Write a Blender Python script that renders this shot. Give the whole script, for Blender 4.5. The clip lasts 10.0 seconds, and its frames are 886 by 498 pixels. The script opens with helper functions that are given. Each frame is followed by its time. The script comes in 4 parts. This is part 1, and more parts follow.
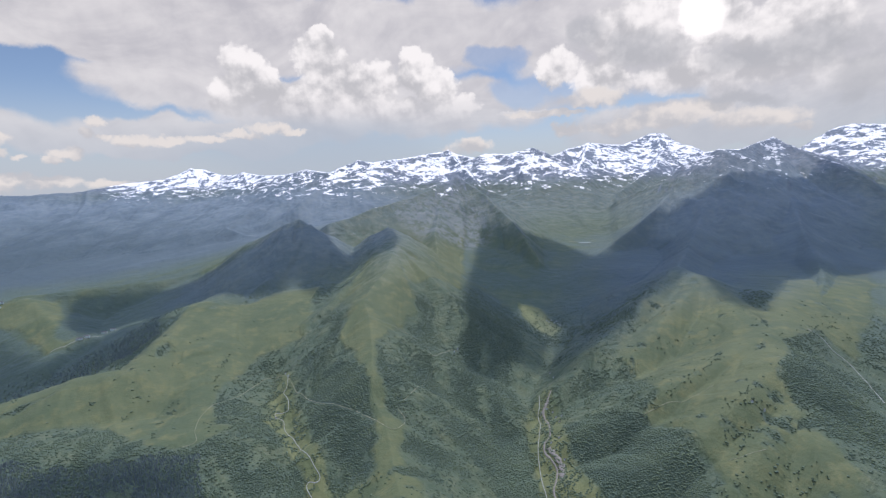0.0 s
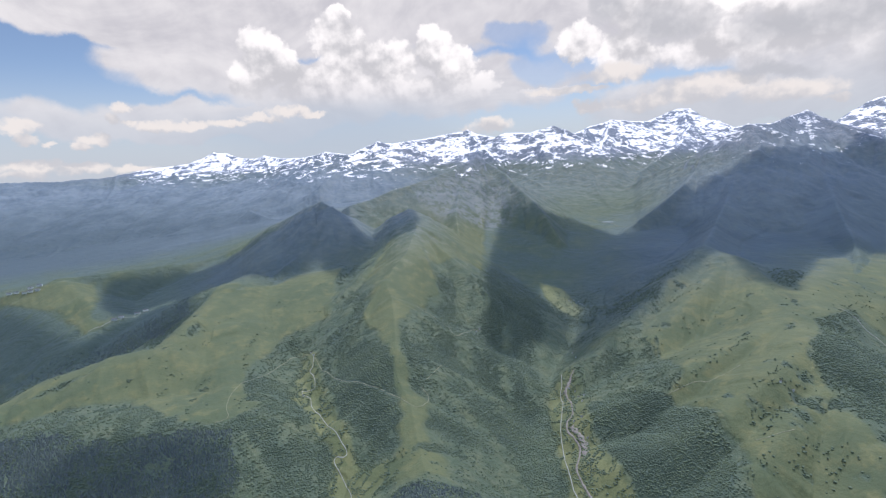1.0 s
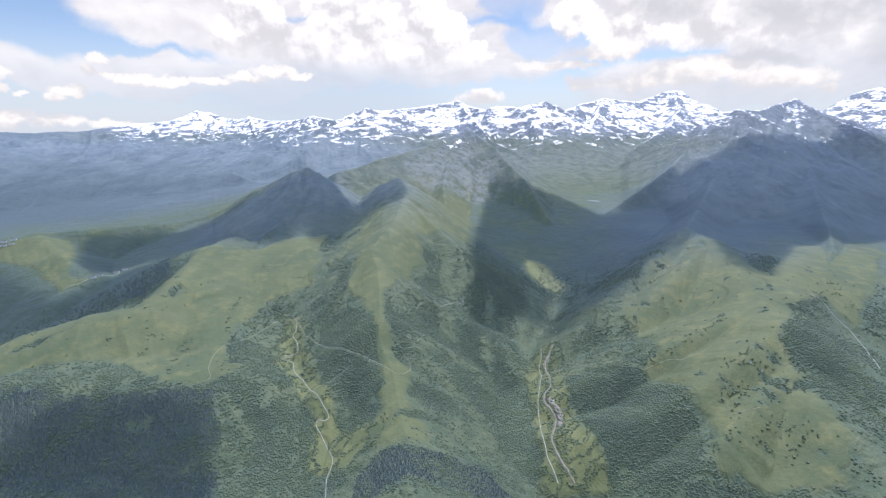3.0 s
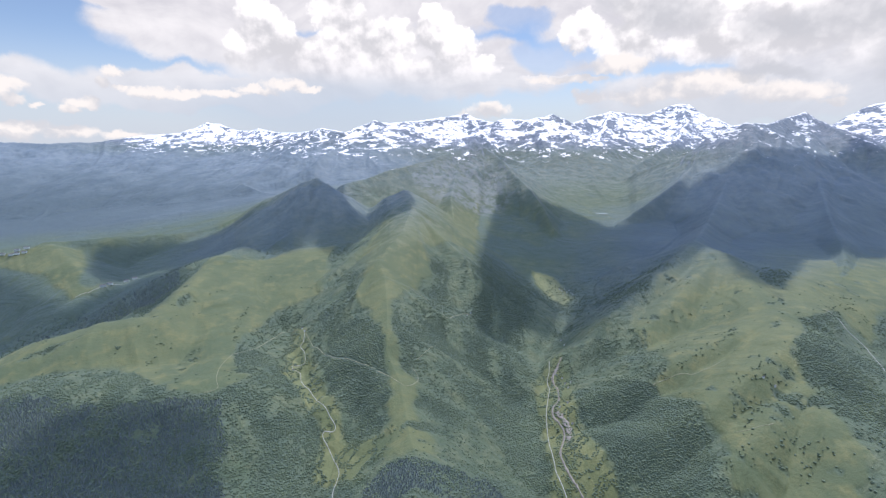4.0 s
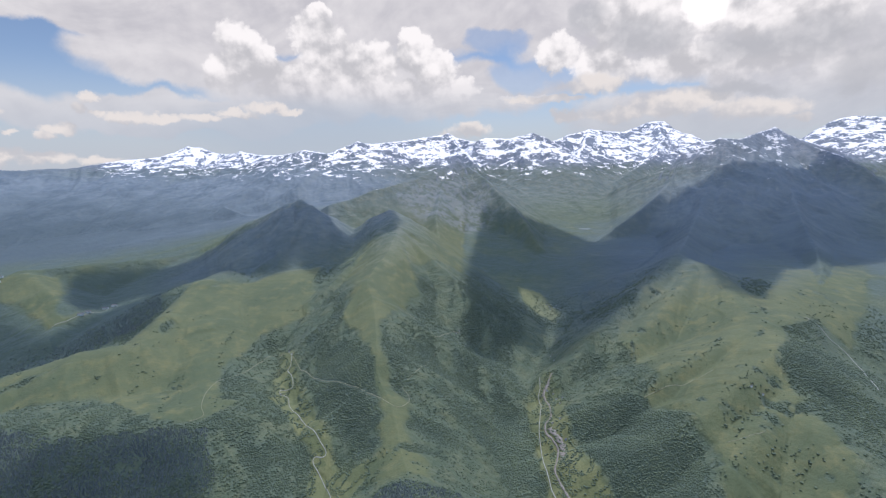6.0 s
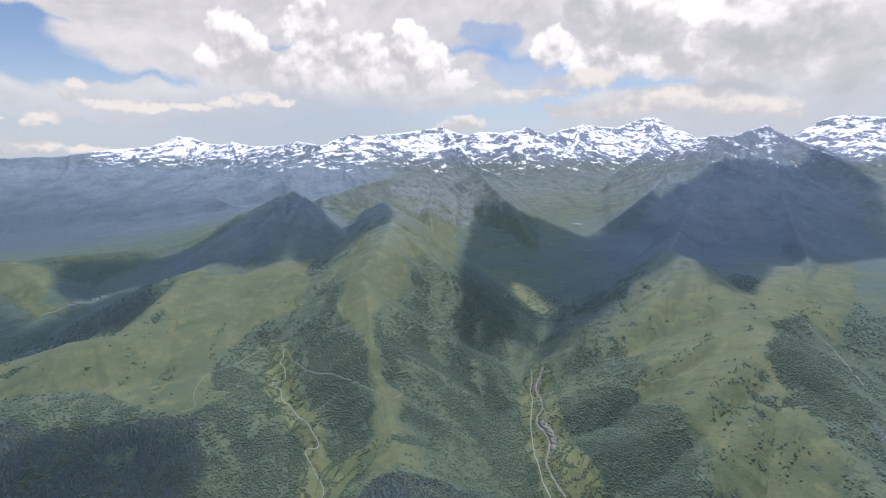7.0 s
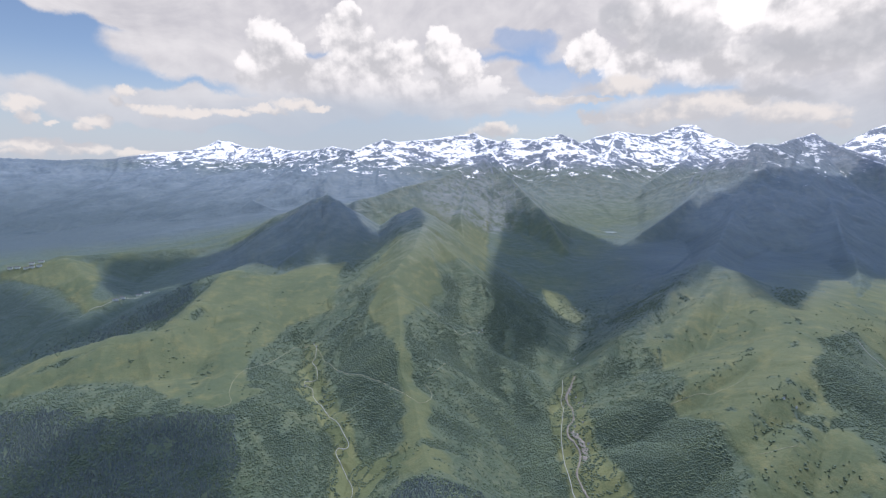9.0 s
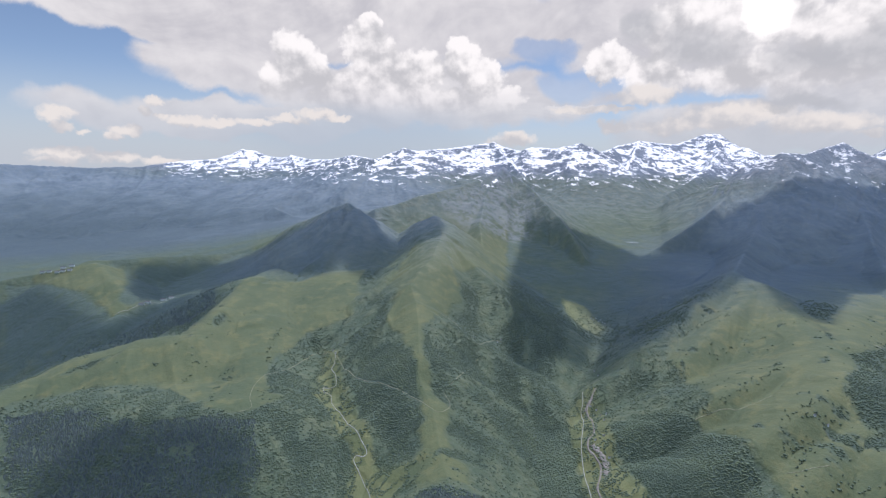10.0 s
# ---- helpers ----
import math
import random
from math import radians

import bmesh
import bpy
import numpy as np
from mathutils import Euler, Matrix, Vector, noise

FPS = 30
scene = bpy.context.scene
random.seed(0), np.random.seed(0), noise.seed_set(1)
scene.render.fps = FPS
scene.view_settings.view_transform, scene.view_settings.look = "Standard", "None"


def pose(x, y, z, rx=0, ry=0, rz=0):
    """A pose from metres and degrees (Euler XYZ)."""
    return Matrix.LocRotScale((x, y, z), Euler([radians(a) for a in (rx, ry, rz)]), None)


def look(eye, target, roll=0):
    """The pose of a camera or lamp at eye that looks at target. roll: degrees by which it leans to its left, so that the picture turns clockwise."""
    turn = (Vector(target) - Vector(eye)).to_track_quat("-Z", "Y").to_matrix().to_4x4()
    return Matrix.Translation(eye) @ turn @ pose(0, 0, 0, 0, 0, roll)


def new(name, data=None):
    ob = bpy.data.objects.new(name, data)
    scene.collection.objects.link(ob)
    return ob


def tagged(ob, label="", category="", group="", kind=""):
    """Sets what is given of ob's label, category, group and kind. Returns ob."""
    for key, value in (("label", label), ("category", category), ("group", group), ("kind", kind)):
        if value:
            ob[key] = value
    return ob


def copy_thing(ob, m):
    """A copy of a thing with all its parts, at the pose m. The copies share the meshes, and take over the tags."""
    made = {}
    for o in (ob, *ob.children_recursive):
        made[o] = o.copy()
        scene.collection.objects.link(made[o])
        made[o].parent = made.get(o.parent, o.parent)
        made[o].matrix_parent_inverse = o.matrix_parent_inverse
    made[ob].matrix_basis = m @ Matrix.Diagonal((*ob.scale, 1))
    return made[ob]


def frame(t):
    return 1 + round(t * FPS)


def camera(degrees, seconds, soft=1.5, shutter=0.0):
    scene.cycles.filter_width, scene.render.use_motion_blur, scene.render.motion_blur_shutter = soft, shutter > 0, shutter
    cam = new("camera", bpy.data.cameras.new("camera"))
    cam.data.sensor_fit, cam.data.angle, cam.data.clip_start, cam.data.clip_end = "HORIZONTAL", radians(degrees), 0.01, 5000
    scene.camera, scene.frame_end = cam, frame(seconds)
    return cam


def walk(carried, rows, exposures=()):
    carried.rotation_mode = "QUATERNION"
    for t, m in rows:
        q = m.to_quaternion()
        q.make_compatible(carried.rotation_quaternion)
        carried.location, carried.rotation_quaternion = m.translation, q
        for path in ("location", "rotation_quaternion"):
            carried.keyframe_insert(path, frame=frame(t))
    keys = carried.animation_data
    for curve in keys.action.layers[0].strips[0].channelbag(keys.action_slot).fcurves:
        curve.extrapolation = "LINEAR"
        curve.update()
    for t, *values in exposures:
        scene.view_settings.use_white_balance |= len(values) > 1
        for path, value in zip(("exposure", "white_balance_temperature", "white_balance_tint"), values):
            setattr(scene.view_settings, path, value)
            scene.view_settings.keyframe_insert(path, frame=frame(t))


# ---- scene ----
cam = camera(86.31, 10.0, soft=1.25)
PATH = (
    (0.0, 13.3, 1.7, 603.1, 81.47, 1.95, -2.31),
    (0.5, 11.8, 1.5, 602.7, 80.61, 2.75, -1.07),
    (1.0, 10.3, 1.3, 602.4, 79.27, 2.81, 0.00),
    (1.5, 8.9, 1.1, 602.0, 77.70, 2.24, 0.20),
    (2.0, 7.4, 0.9, 601.7, 76.04, 1.43, -0.52),
    (3.5, 3.0, 0.4, 600.7, 75.88, -0.44, -1.22),
    (4.0, 1.5, 0.2, 600.3, 77.30, -0.25, -0.49),
    (4.5, 0.0, 0.0, 600.0, 78.60, -0.00, 0.00),
    (5.0, -1.5, -0.2, 599.7, 79.60, 0.35, -0.15),
    (5.5, -3.0, -0.4, 599.3, 79.93, 0.67, -1.19),
    (6.0, -4.4, -0.6, 599.0, 79.60, 0.73, -2.63),
    (7.5, -8.9, -1.1, 598.0, 78.68, -0.11, -3.52),
    (8.0, -10.3, -1.3, 597.6, 78.69, -0.15, -1.99),
    (8.5, -11.8, -1.5, 597.3, 78.89, -0.24, -0.67),
    (9.0, -13.3, -1.7, 596.9, 79.52, -0.58, 0.25),
    (9.5, -14.8, -1.8, 596.6, 80.22, -0.73, 1.28),
    (10.0, -16.2, -2.0, 596.3, 80.55, -0.76, 2.49),
)
LIGHT = ((0.0, -0.08), (0.5, 0.06), (1.0, 0.08), (2.0, 0.38), (3.5, 0.42), (4.5, 0.08), (5.5, -0.06), (7.5, 0.12), (9.0, 0.04), (10.0, 0.0))
walk(cam, [(t, pose(*p)) for t, *p in PATH], [(t, 0.31 + stops, 6400, 15) for t, stops in LIGHT])

# The place is built at about a quarter of its true size, so that the far range lies within the camera's reach; the
# farthest crests are pulled nearer still. z is the estimated height above the sea and x, y the plan, all divided by
# four. South is +y.

# ---- sky, sun, exposure ----
SUN_AZIMUTH, SUN_HEIGHT = 24.0, 65.0
TO_SUN = Vector((math.sin(radians(SUN_AZIMUTH)) * math.cos(radians(SUN_HEIGHT)),
                 math.cos(radians(SUN_AZIMUTH)) * math.cos(radians(SUN_HEIGHT)), math.sin(radians(SUN_HEIGHT))))
sun = new("sun", bpy.data.lights.new("sun", "SUN"))
sun.data.energy, sun.data.angle, sun.data.color = 2.4, radians(0.6), (1.0, 0.965, 0.91)
sun.matrix_world = look(TO_SUN * 4000, (0, 0, 0))


class Nodes:
    """Short hand for node trees."""

    def __init__(self, tree):
        self.tree = tree
        tree.nodes.clear()

    def add(self, kind, inputs=()):
        node = self.tree.nodes.new(kind)
        self.feed(node, inputs)
        return node

    def feed(self, node, inputs):
        for key, value in dict(inputs).items():
            self.link(value, node.inputs[key])

    def link(self, value, socket):
        if isinstance(value, bpy.types.NodeSocket):
            self.tree.links.new(value, socket)
        elif value is not None:
            socket.default_value = value

    def math(self, op, a, b=None, c=None):
        node = self.add("ShaderNodeMath")
        node.operation = op
        self.feed(node, {0: a, 1: b, 2: c})
        return node.outputs[0]

    def vec(self, op, a, b=None, c=None):
        node = self.add("ShaderNodeVectorMath")
        node.operation = op
        self.feed(node, {0: a, 1: b, 2: c})
        return node.outputs["Value" if op == "DOT_PRODUCT" else "Vector"]

    def step(self, value, low, high, kind="SMOOTHSTEP", to=(0.0, 1.0)):
        node = self.add("ShaderNodeMapRange")
        node.interpolation_type = kind
        self.feed(node, {"Value": value, "From Min": low, "From Max": high, "To Min": to[0], "To Max": to[1]})
        return node.outputs[0]

    def noise(self, vector, scale, detail=4.0, rough=0.55, distortion=0.0):
        return self.add("ShaderNodeTexNoise", {"Vector": vector, "Scale": scale, "Detail": detail, "Roughness": rough, "Distortion": distortion}).outputs["Fac"]

    def noises(self, vector, scale, detail=4.0, rough=0.55):
        return self.add("ShaderNodeTexNoise", {"Vector": vector, "Scale": scale, "Detail": detail, "Roughness": rough}).outputs["Color"]

    def mix(self, factor, a, b, blend="MIX"):
        node = self.add("ShaderNodeMix")
        node.data_type, node.blend_type = "RGBA", blend
        self.feed(node, {"Factor": factor})
        colours = [s for s in node.inputs if s.type == "RGBA"]
        for value, socket in ((a, colours[0]), (b, colours[1])):
            self.link((*value, 1.0) if isinstance(value, tuple) and len(value) == 3 else value, socket)
        return next(s for s in node.outputs if s.type == "RGBA")


# Cloud heaps: bearing and height over the horizon of the middle, half width, half height (all in degrees).
CUMULUS_TOWERS = (
    (-19.5, 13.1, 2.9, 2.1), (-17.2, 10.7, 3.6, 2.6), (-21.0, 9.7, 3.1, 2.5), (-11.8, 14.0, 2.8, 2.5), (-10.9, 16.0, 2.0, 1.2),
    (-9.8, 12.0, 3.8, 3.2), (-6.1, 11.1, 4.2, 2.7), (-0.5, 12.3, 2.8, 2.4), (-0.9, 13.6, 1.7, 1.2), (1.8, 10.7, 3.0, 2.4),
    (3.7, 8.1, 3.3, 1.9), (-12.0, 8.4, 7.7, 3.0), (-3.7, 7.1, 8.6, 2.8), (20.2, 9.6, 4.1, 2.9), (15.7, 11.7, 2.5, 2.6),
    (24.2, 14.2, 6.9, 4.2), (30.0, 14.6, 5.3, 3.0), (37.6, 12.1, 6.0, 4.2), (30.7, 9.6, 8.4, 2.7), (42.0, 7.0, 5.0, 2.9),
    (21.5, 5.9, 5.2, 1.6), (12.2, 6.8, 4.8, 0.7), (34.9, 4.5, 6.1, 1.5), (41.3, 4.9, 2.3, 1.1),
)
CUMULUS_LOW = (
    (-33.4, 6.5, 1.0, 0.8), (-33.8, 5.4, 0.9, 0.7), (-32.5, 5.0, 0.8, 0.4), (-41.1, 4.5, 1.9, 1.0), (-40.6, 3.5, 1.4, 0.6),
    (-38.8, 3.1, 1.1, 0.4), (-35.5, 3.6, 1.8, 0.8), (-36.6, 3.0, 0.9, 0.5), (-30.1, 4.8, 2.6, 0.8), (-27.1, 4.8, 3.2, 0.6),
    (-23.5, 5.0, 3.1, 0.5), (-19.8, 5.5, 3.0, 0.6), (-17.1, 6.0, 2.6, 0.9), (-14.9, 5.7, 2.4, 0.5), (-40.6, 1.1, 3.2, 0.8),
    (-37.0, 0.8, 2.8, 0.8), (-41.4, 0.4, 2.3, 0.6), (-32.7, 0.6, 2.9, 0.5), (5.7, 3.7, 3.4, 1.1), (3.1, 3.1, 1.7, 1.0),
    (21.7, 4.8, 1.7, 1.1), (17.0, 5.1, 2.5, 1.0), (14.5, 6.8, 6.5, 0.5), (19.7, 8.2, 4.5, 1.4), (28.1, 5.8, 7.1, 1.4),
    (35.3, 4.9, 5.7, 1.3), (24.5, 5.0, 7.6, 1.0), (38.9, 3.9, 1.6, 0.5),
)
CLOUD_DECK = (
    (-28.2, 16.2, 23.8, 3.6), (-30.8, 14.5, 17.5, 2.4), (-7.7, 16.1, 26.6, 4.8), (-24.9, 10.9, 9.5, 3.2), (-3.0, 8.3, 22.0, 3.7),
    (-27.0, 5.3, 17.4, 2.2), (25.3, 14.6, 15.6, 7.0), (39.8, 9.8, 11.3, 7.8), (13.5, 16.4, 7.2, 2.2), (30.9, 4.6, 15.0, 2.8),
)
CLOUD_SHADE = (
    (19.0, 14.5, 2.6, 2.4), (24.8, 12.8, 4.0, 2.4), (34.5, 10.9, 5.3, 2.0), (39.7, 11.2, 3.5, 2.8), (43.0, 8.3, 2.2, 2.3),
    (33.3, 6.8, 4.2, 0.8),
)
CLOUD_GAPS = (
    (9.0, 13.6, 3.8, 1.6), (12.2, 9.6, 5.9, 2.2), (-37.3, 9.0, 7.3, 2.9),
)


def heaps(n, place, rows):
    """The highest of many rounded bumps: 1 in the middle of a heap, 0 at its rim."""
    best = None
    for bearing, height, wide, tall in rows:
        offset = n.vec("MULTIPLY_ADD", place, (1 / wide, 1 / tall, 0.0), (-bearing / wide, -height / tall, 0.0))
        bump = n.math("SUBTRACT", 1.0, n.vec("DOT_PRODUCT", offset, offset))
        best = bump if best is None else n.math("SMOOTH_MAX", best, bump, 0.25)
    return best


def make_sky():
    world = bpy.data.worlds.new("sky")
    scene.world = world
    world.use_nodes = True
    n = Nodes(world.node_tree)
    way = n.add("ShaderNodeTexCoord").outputs["Generated"]
    xyz = n.add("ShaderNodeSeparateXYZ", {0: way}).outputs
    bearing = n.math("DEGREES", n.math("ARCTAN2", xyz[0], xyz[1]))
    height = n.math("DEGREES", n.math("ARCSINE", xyz[2]))
    place = n.add("ShaderNodeCombineXYZ", {0: bearing, 1: height}).outputs[0]
    sky = n.add("ShaderNodeTexSky")
    sky.sky_type, sky.sun_disc, sky.sun_elevation, sky.sun_rotation = "NISHITA", False, radians(SUN_HEIGHT), radians(SUN_AZIMUTH)
    sky.altitude, sky.air_density, sky.dust_density = 2000.0, 1.0, 1.2
    blue = n.vec("SCALE", sky.outputs[0])
    blue.node.inputs["Scale"].default_value = 0.105
    # Billows push the heaps' rims about, coarsely and finely.
    coarse = n.vec("SUBTRACT", n.noises(place, 0.16, 2.0, 0.5), (0.5, 0.5, 0.5))
    fine = n.vec("SUBTRACT", n.noises(place, 0.55, 6.0, 0.62), (0.5, 0.5, 0.5))
    pushed = n.vec("MULTIPLY_ADD", coarse, (3.0, 2.0, 0.0), place)
    pushed = n.vec("MULTIPLY_ADD", fine, (2.0, 1.7, 0.0), pushed)
    cells = n.add("ShaderNodeTexVoronoi")
    cells.feature, cells.voronoi_dimensions = "SMOOTH_F1", "2D"
    n.feed(cells, {"Vector": n.vec("MULTIPLY_ADD", fine, (1.6, 1.6, 0.0), place), "Scale": 0.55, "Detail": 2.0, "Roughness": 0.6, "Smoothness": 0.35})
    puff = cells.outputs["Distance"]
    puff = n.math("SUBTRACT", 0.55, puff)

    def relief(scale, step_up, detail):
        """How much a billow faces up and to the sun, from its own slope."""
        here = n.noise(place, scale, detail, 0.55)
        there = n.noise(n.vec("ADD", place, (0.35 * step_up, step_up, 0.0)), scale, detail, 0.55)
        return n.math("SUBTRACT", here, there)

    lit = n.math("ADD", n.math("MULTIPLY", relief(0.14, 1.6, 3.0), 1.4), n.math("MULTIPLY", relief(0.34, 0.7, 4.0), 0.8))
    # High grey deck, with gaps.
    deck_push = n.vec("MULTIPLY_ADD", coarse, (9.0, 4.5, 0.0), n.vec("MULTIPLY_ADD", fine, (2.5, 1.5, 0.0), place))
    deck = n.step(heaps(n, deck_push, CLOUD_DECK), -0.12, 0.35)
    gaps = n.step(heaps(n, deck_push, CLOUD_GAPS), -0.1, 0.55)
    behind = n.math("MULTIPLY", n.step(n.math("ABSOLUTE", bearing), 48.0, 62.0), n.step(n.noise(way, 2.2, 5.0, 0.6), 0.48, 0.64))
    above = n.math("MULTIPLY", n.step(height, 24.0, 32.0), n.step(n.noise(way, 2.6, 5.0, 0.6), 0.56, 0.72))
    deck = n.math("MAXIMUM", n.math("MULTIPLY", deck, n.math("SUBTRACT", 1.0, n.math("MULTIPLY", gaps, 0.62))), n.math("MAXIMUM", behind, above))
    grain = n.noise(n.vec("MULTIPLY", place, (0.5, 1.0, 1.0)), 0.12, 6.0, 0.6, 1.2)
    deck_tone = n.mix(n.step(n.math("ADD", grain, n.math("MULTIPLY", lit, 0.3)), 0.25, 0.75), (0.57, 0.56, 0.575), (0.82, 0.80, 0.78))
    out = n.mix(n.math("MULTIPLY", deck, 0.92), blue, deck_tone)
    # Pale bluish air along the horizon, and rain under the towers.
    veil = n.math("MULTIPLY", n.step(height, 11.0, 0.0), 0.92)
    out = n.mix(veil, out, (0.50, 0.555, 0.62))
    # Rain under the towers.
    rain = n.step(heaps(n, n.vec("MULTIPLY_ADD", coarse, (6.0, 2.0, 0.0), place), ((-12.0, 3.6, 17.0, 4.2),)), -0.1, 1.0)
    out = n.mix(n.math("MULTIPLY", rain, 0.6), out, (0.44, 0.52, 0.61))
    # The towers in front of it, lit from above and shaded where a billow stands under another.
    gentle = n.vec("MULTIPLY_ADD", fine, (2.6, 1.9, 0.0), n.vec("MULTIPLY_ADD", coarse, (1.0, 0.7, 0.0), place))
    for rows, at, white, grey, hard, share, base, foot in ((CUMULUS_TOWERS, pushed, (0.98, 0.96, 0.94), (0.56, 0.565, 0.58), 0.42, 0.42, 0.38, 5.5), (CUMULUS_LOW, gentle, (0.81, 0.775, 0.735), (0.57, 0.58, 0.60), 0.75, 0.34, 0.02, -4.0)):
        field = n.math("ADD", heaps(n, at, rows), n.math("MULTIPLY", puff, 0.38))
        over = heaps(n, n.vec("ADD", at, (0.45, 1.5, 0.0)), rows)
        mask = n.math("MULTIPLY", n.step(field, 0.02, hard), n.step(height, foot, foot + 5.0))
        rise = n.math("SUBTRACT", field, over)
        tone = n.math("ADD", n.math("MULTIPLY", rise, share), n.math("ADD", n.math("MULTIPLY", lit, 2.4), n.math("MULTIPLY", puff, 0.22)))
        tone = n.math("ADD", tone, base)
        out = n.mix(mask, out, n.mix(n.step(tone, -0.25, 0.95, "SMOOTHSTEP"), grey, white))
    # Grey undersides of the deck.
    dusk = n.step(n.math("ADD", heaps(n, n.vec("MULTIPLY_ADD", coarse, (4.0, 2.5, 0.0), pushed), CLOUD_SHADE), n.math("MULTIPLY", lit, 1.6)), -0.25, 0.95)
    out = n.mix(n.math("MULTIPLY", dusk, 0.62), out, (0.46, 0.48, 0.51))
    burst = n.step(heaps(n, pushed, ((30.0, 15.3, 2.5, 2.5),)), -0.3, 0.7)
    out = n.mix(n.math("MULTIPLY", burst, 0.9), out, (1.25, 1.22, 1.18))
    # Out of view overhead, all the sky is brightened to fill the shaded land.
    overhead_boost = n.step(height, 26.0, 50.0, "SMOOTHSTEP", (0.81, 3.8))
    out = n.vec("MULTIPLY", out, n.add("ShaderNodeCombineXYZ", {0: overhead_boost, 1: overhead_boost, 2: overhead_boost}).outputs[0])
    shade = n.add("ShaderNodeBackground", {"Color": out, "Strength": 1.0})
    n.add("ShaderNodeOutputWorld", {"Surface": shade.outputs[0]})


make_sky()

# ---- the lie of the land: crests and valley floors, as (x, y, height) ----
# Points are placed along the camera's sightlines at estimated distances.
SNOW_RANGE_WEST = ((-4441, 3401, 602), (-3989, 3645, 610), (-3677, 3999, 593), (-3463, 4077, 583), (-3272, 4075, 574),
    (-3143, 4161, 588), (-3010, 4249, 592), (-2896, 4343, 612), (-2777, 4444, 643), (-2572, 4547, 665), (-2386, 4656, 693),
    (-2294, 4664, 735), (-2207, 4672, 773), (-2087, 4670, 762), (-1882, 4555, 706), (-1737, 4454, 694), (-1598, 4363, 712),
    (-1359, 4096, 677), (-1081, 3792, 667))
SNOW_RANGE_MIDDLE = ((-1081, 3792, 667), (-813, 3420, 695), (-633, 3304, 666), (-514, 3426, 727), (-446, 3430, 746),
    (-335, 3428, 734), (-140, 3549, 755), (25, 3616, 783), (201, 3686, 811), (277, 3615, 774), (383, 3428, 738), (462, 3434, 766),
    (612, 3376, 755), (775, 3329, 791), (910, 3318, 734))
SNOW_RANGE_EAST = ((941, 3428, 738), (1136, 3682, 794), (1355, 3827, 841), (1545, 3971, 836), (1751, 4128, 836), (1923, 4307, 880),
    (2117, 4411, 946), (2244, 4411, 946), (2322, 4302, 856), (2468, 4111, 752), (2649, 3957, 764), (2817, 3807, 741),
    (2973, 3671, 736), (3172, 3635, 877), (3283, 3580, 909), (3572, 3457, 883), (4050, 3446, 824))
SNOW_SPUR_WEST = ((-2207, 4672, 778), (-1979, 4350, 652), (-1884, 4050, 555), (-1878, 3750, 458), (-1749, 3350, 355),
    (-1616, 3000, 256), (-1533, 2650, 200), (-1516, 2380, 164))
SNOW_SPUR_FAR_WEST = ((-2937, 4290, 602), (-2751, 4000, 509), (-2623, 3600, 380), (-2486, 3200, 264), (-2328, 2800, 194),
    (-2141, 2430, 143))
SNOW_SPUR_INNER = ((-1602, 4363, 717), (-1373, 3850, 588), (-1123, 3350, 493), (-1063, 2850, 409), (-1107, 2700, 371),
    (-892, 2450, 342), (-686, 2250, 336))
SNOW_SPUR_MIDDLE = ((-446, 3430, 746), (-509, 3250, 639), (-649, 3000, 556), (-708, 2800, 494))
SNOW_SPUR_PEAK = ((201, 3686, 811), (261, 3400, 706), (317, 3150, 638), (362, 2900, 541), (466, 2700, 495), (532, 2430, 431),
    (571, 2210, 368), (598, 2060, 326))
SNOW_SPUR_EAST = ((1351, 3827, 845), (1153, 3400, 706), (956, 2950, 574), (815, 2640, 485), (767, 2330, 402), (759, 2120, 344))
SNOW_SPUR_SUMMIT = ((2168, 4411, 946), (1998, 3900, 779), (1674, 3400, 641), (1307, 2950, 523), (1105, 2700, 476),
    (1037, 2380, 418), (878, 2130, 366))
DARK_MOUNTAIN_CREST = ((1146, 2130, 532), (1230, 2200, 626), (1306, 2150, 660), (1367, 2150, 689), (1517, 2230, 690),
    (1710, 2398, 726), (1887, 2520, 758), (1878, 2395, 710), (1873, 2281, 671), (1895, 2176, 628), (1911, 2081, 596),
    (1929, 1904, 497), (2033, 1809, 373))
DARK_MOUNTAIN_WEST_RIB = ((1230, 2200, 626), (1099, 2060, 510), (972, 1940, 451), (835, 1850, 377), (694, 1760, 317),
    (582, 1640, 271))
DARK_MOUNTAIN_SHOULDER = ((1367, 2150, 689), (1228, 1960, 537), (1066, 1760, 419), (869, 1500, 351), (683, 1223, 344))
DARK_MOUNTAIN_EAST_RIB = ((1887, 2520, 758), (1583, 2030, 535), (1320, 1600, 397), (1161, 1330, 333), (1046, 1170, 307),
    (908, 1020, 292))
EAST_HILL_CREST = ((683, 1223, 343), (704, 1133, 336), (685, 994, 313), (648, 868, 306), (604, 762, 300), (559, 685, 304),
    (539, 614, 274), (510, 539, 262), (508, 503, 253), (514, 465, 244), (499, 412, 233))
EAST_HILL_CONTOUR = ((683, 1223, 344), (544, 1085, 317), (438, 985, 283), (350, 905, 256), (298, 862, 226))
EAST_HILL_UPPER_RIB = ((704, 1133, 336), (577, 1020, 305), (474, 930, 277), (399, 860, 250))
EAST_HILL_SECOND_RIB = ((614, 790, 305), (517, 745, 291), (444, 715, 280), (381, 695, 265), (321, 675, 241), (280, 668, 224))
EAST_HILL_THIRD_RIB = ((559, 685, 304), (454, 620, 284), (370, 580, 255), (300, 555, 229), (264, 555, 217))
EAST_HILL_FOURTH_RIB = ((539, 614, 275), (429, 545, 256), (361, 500, 232), (315, 475, 214))
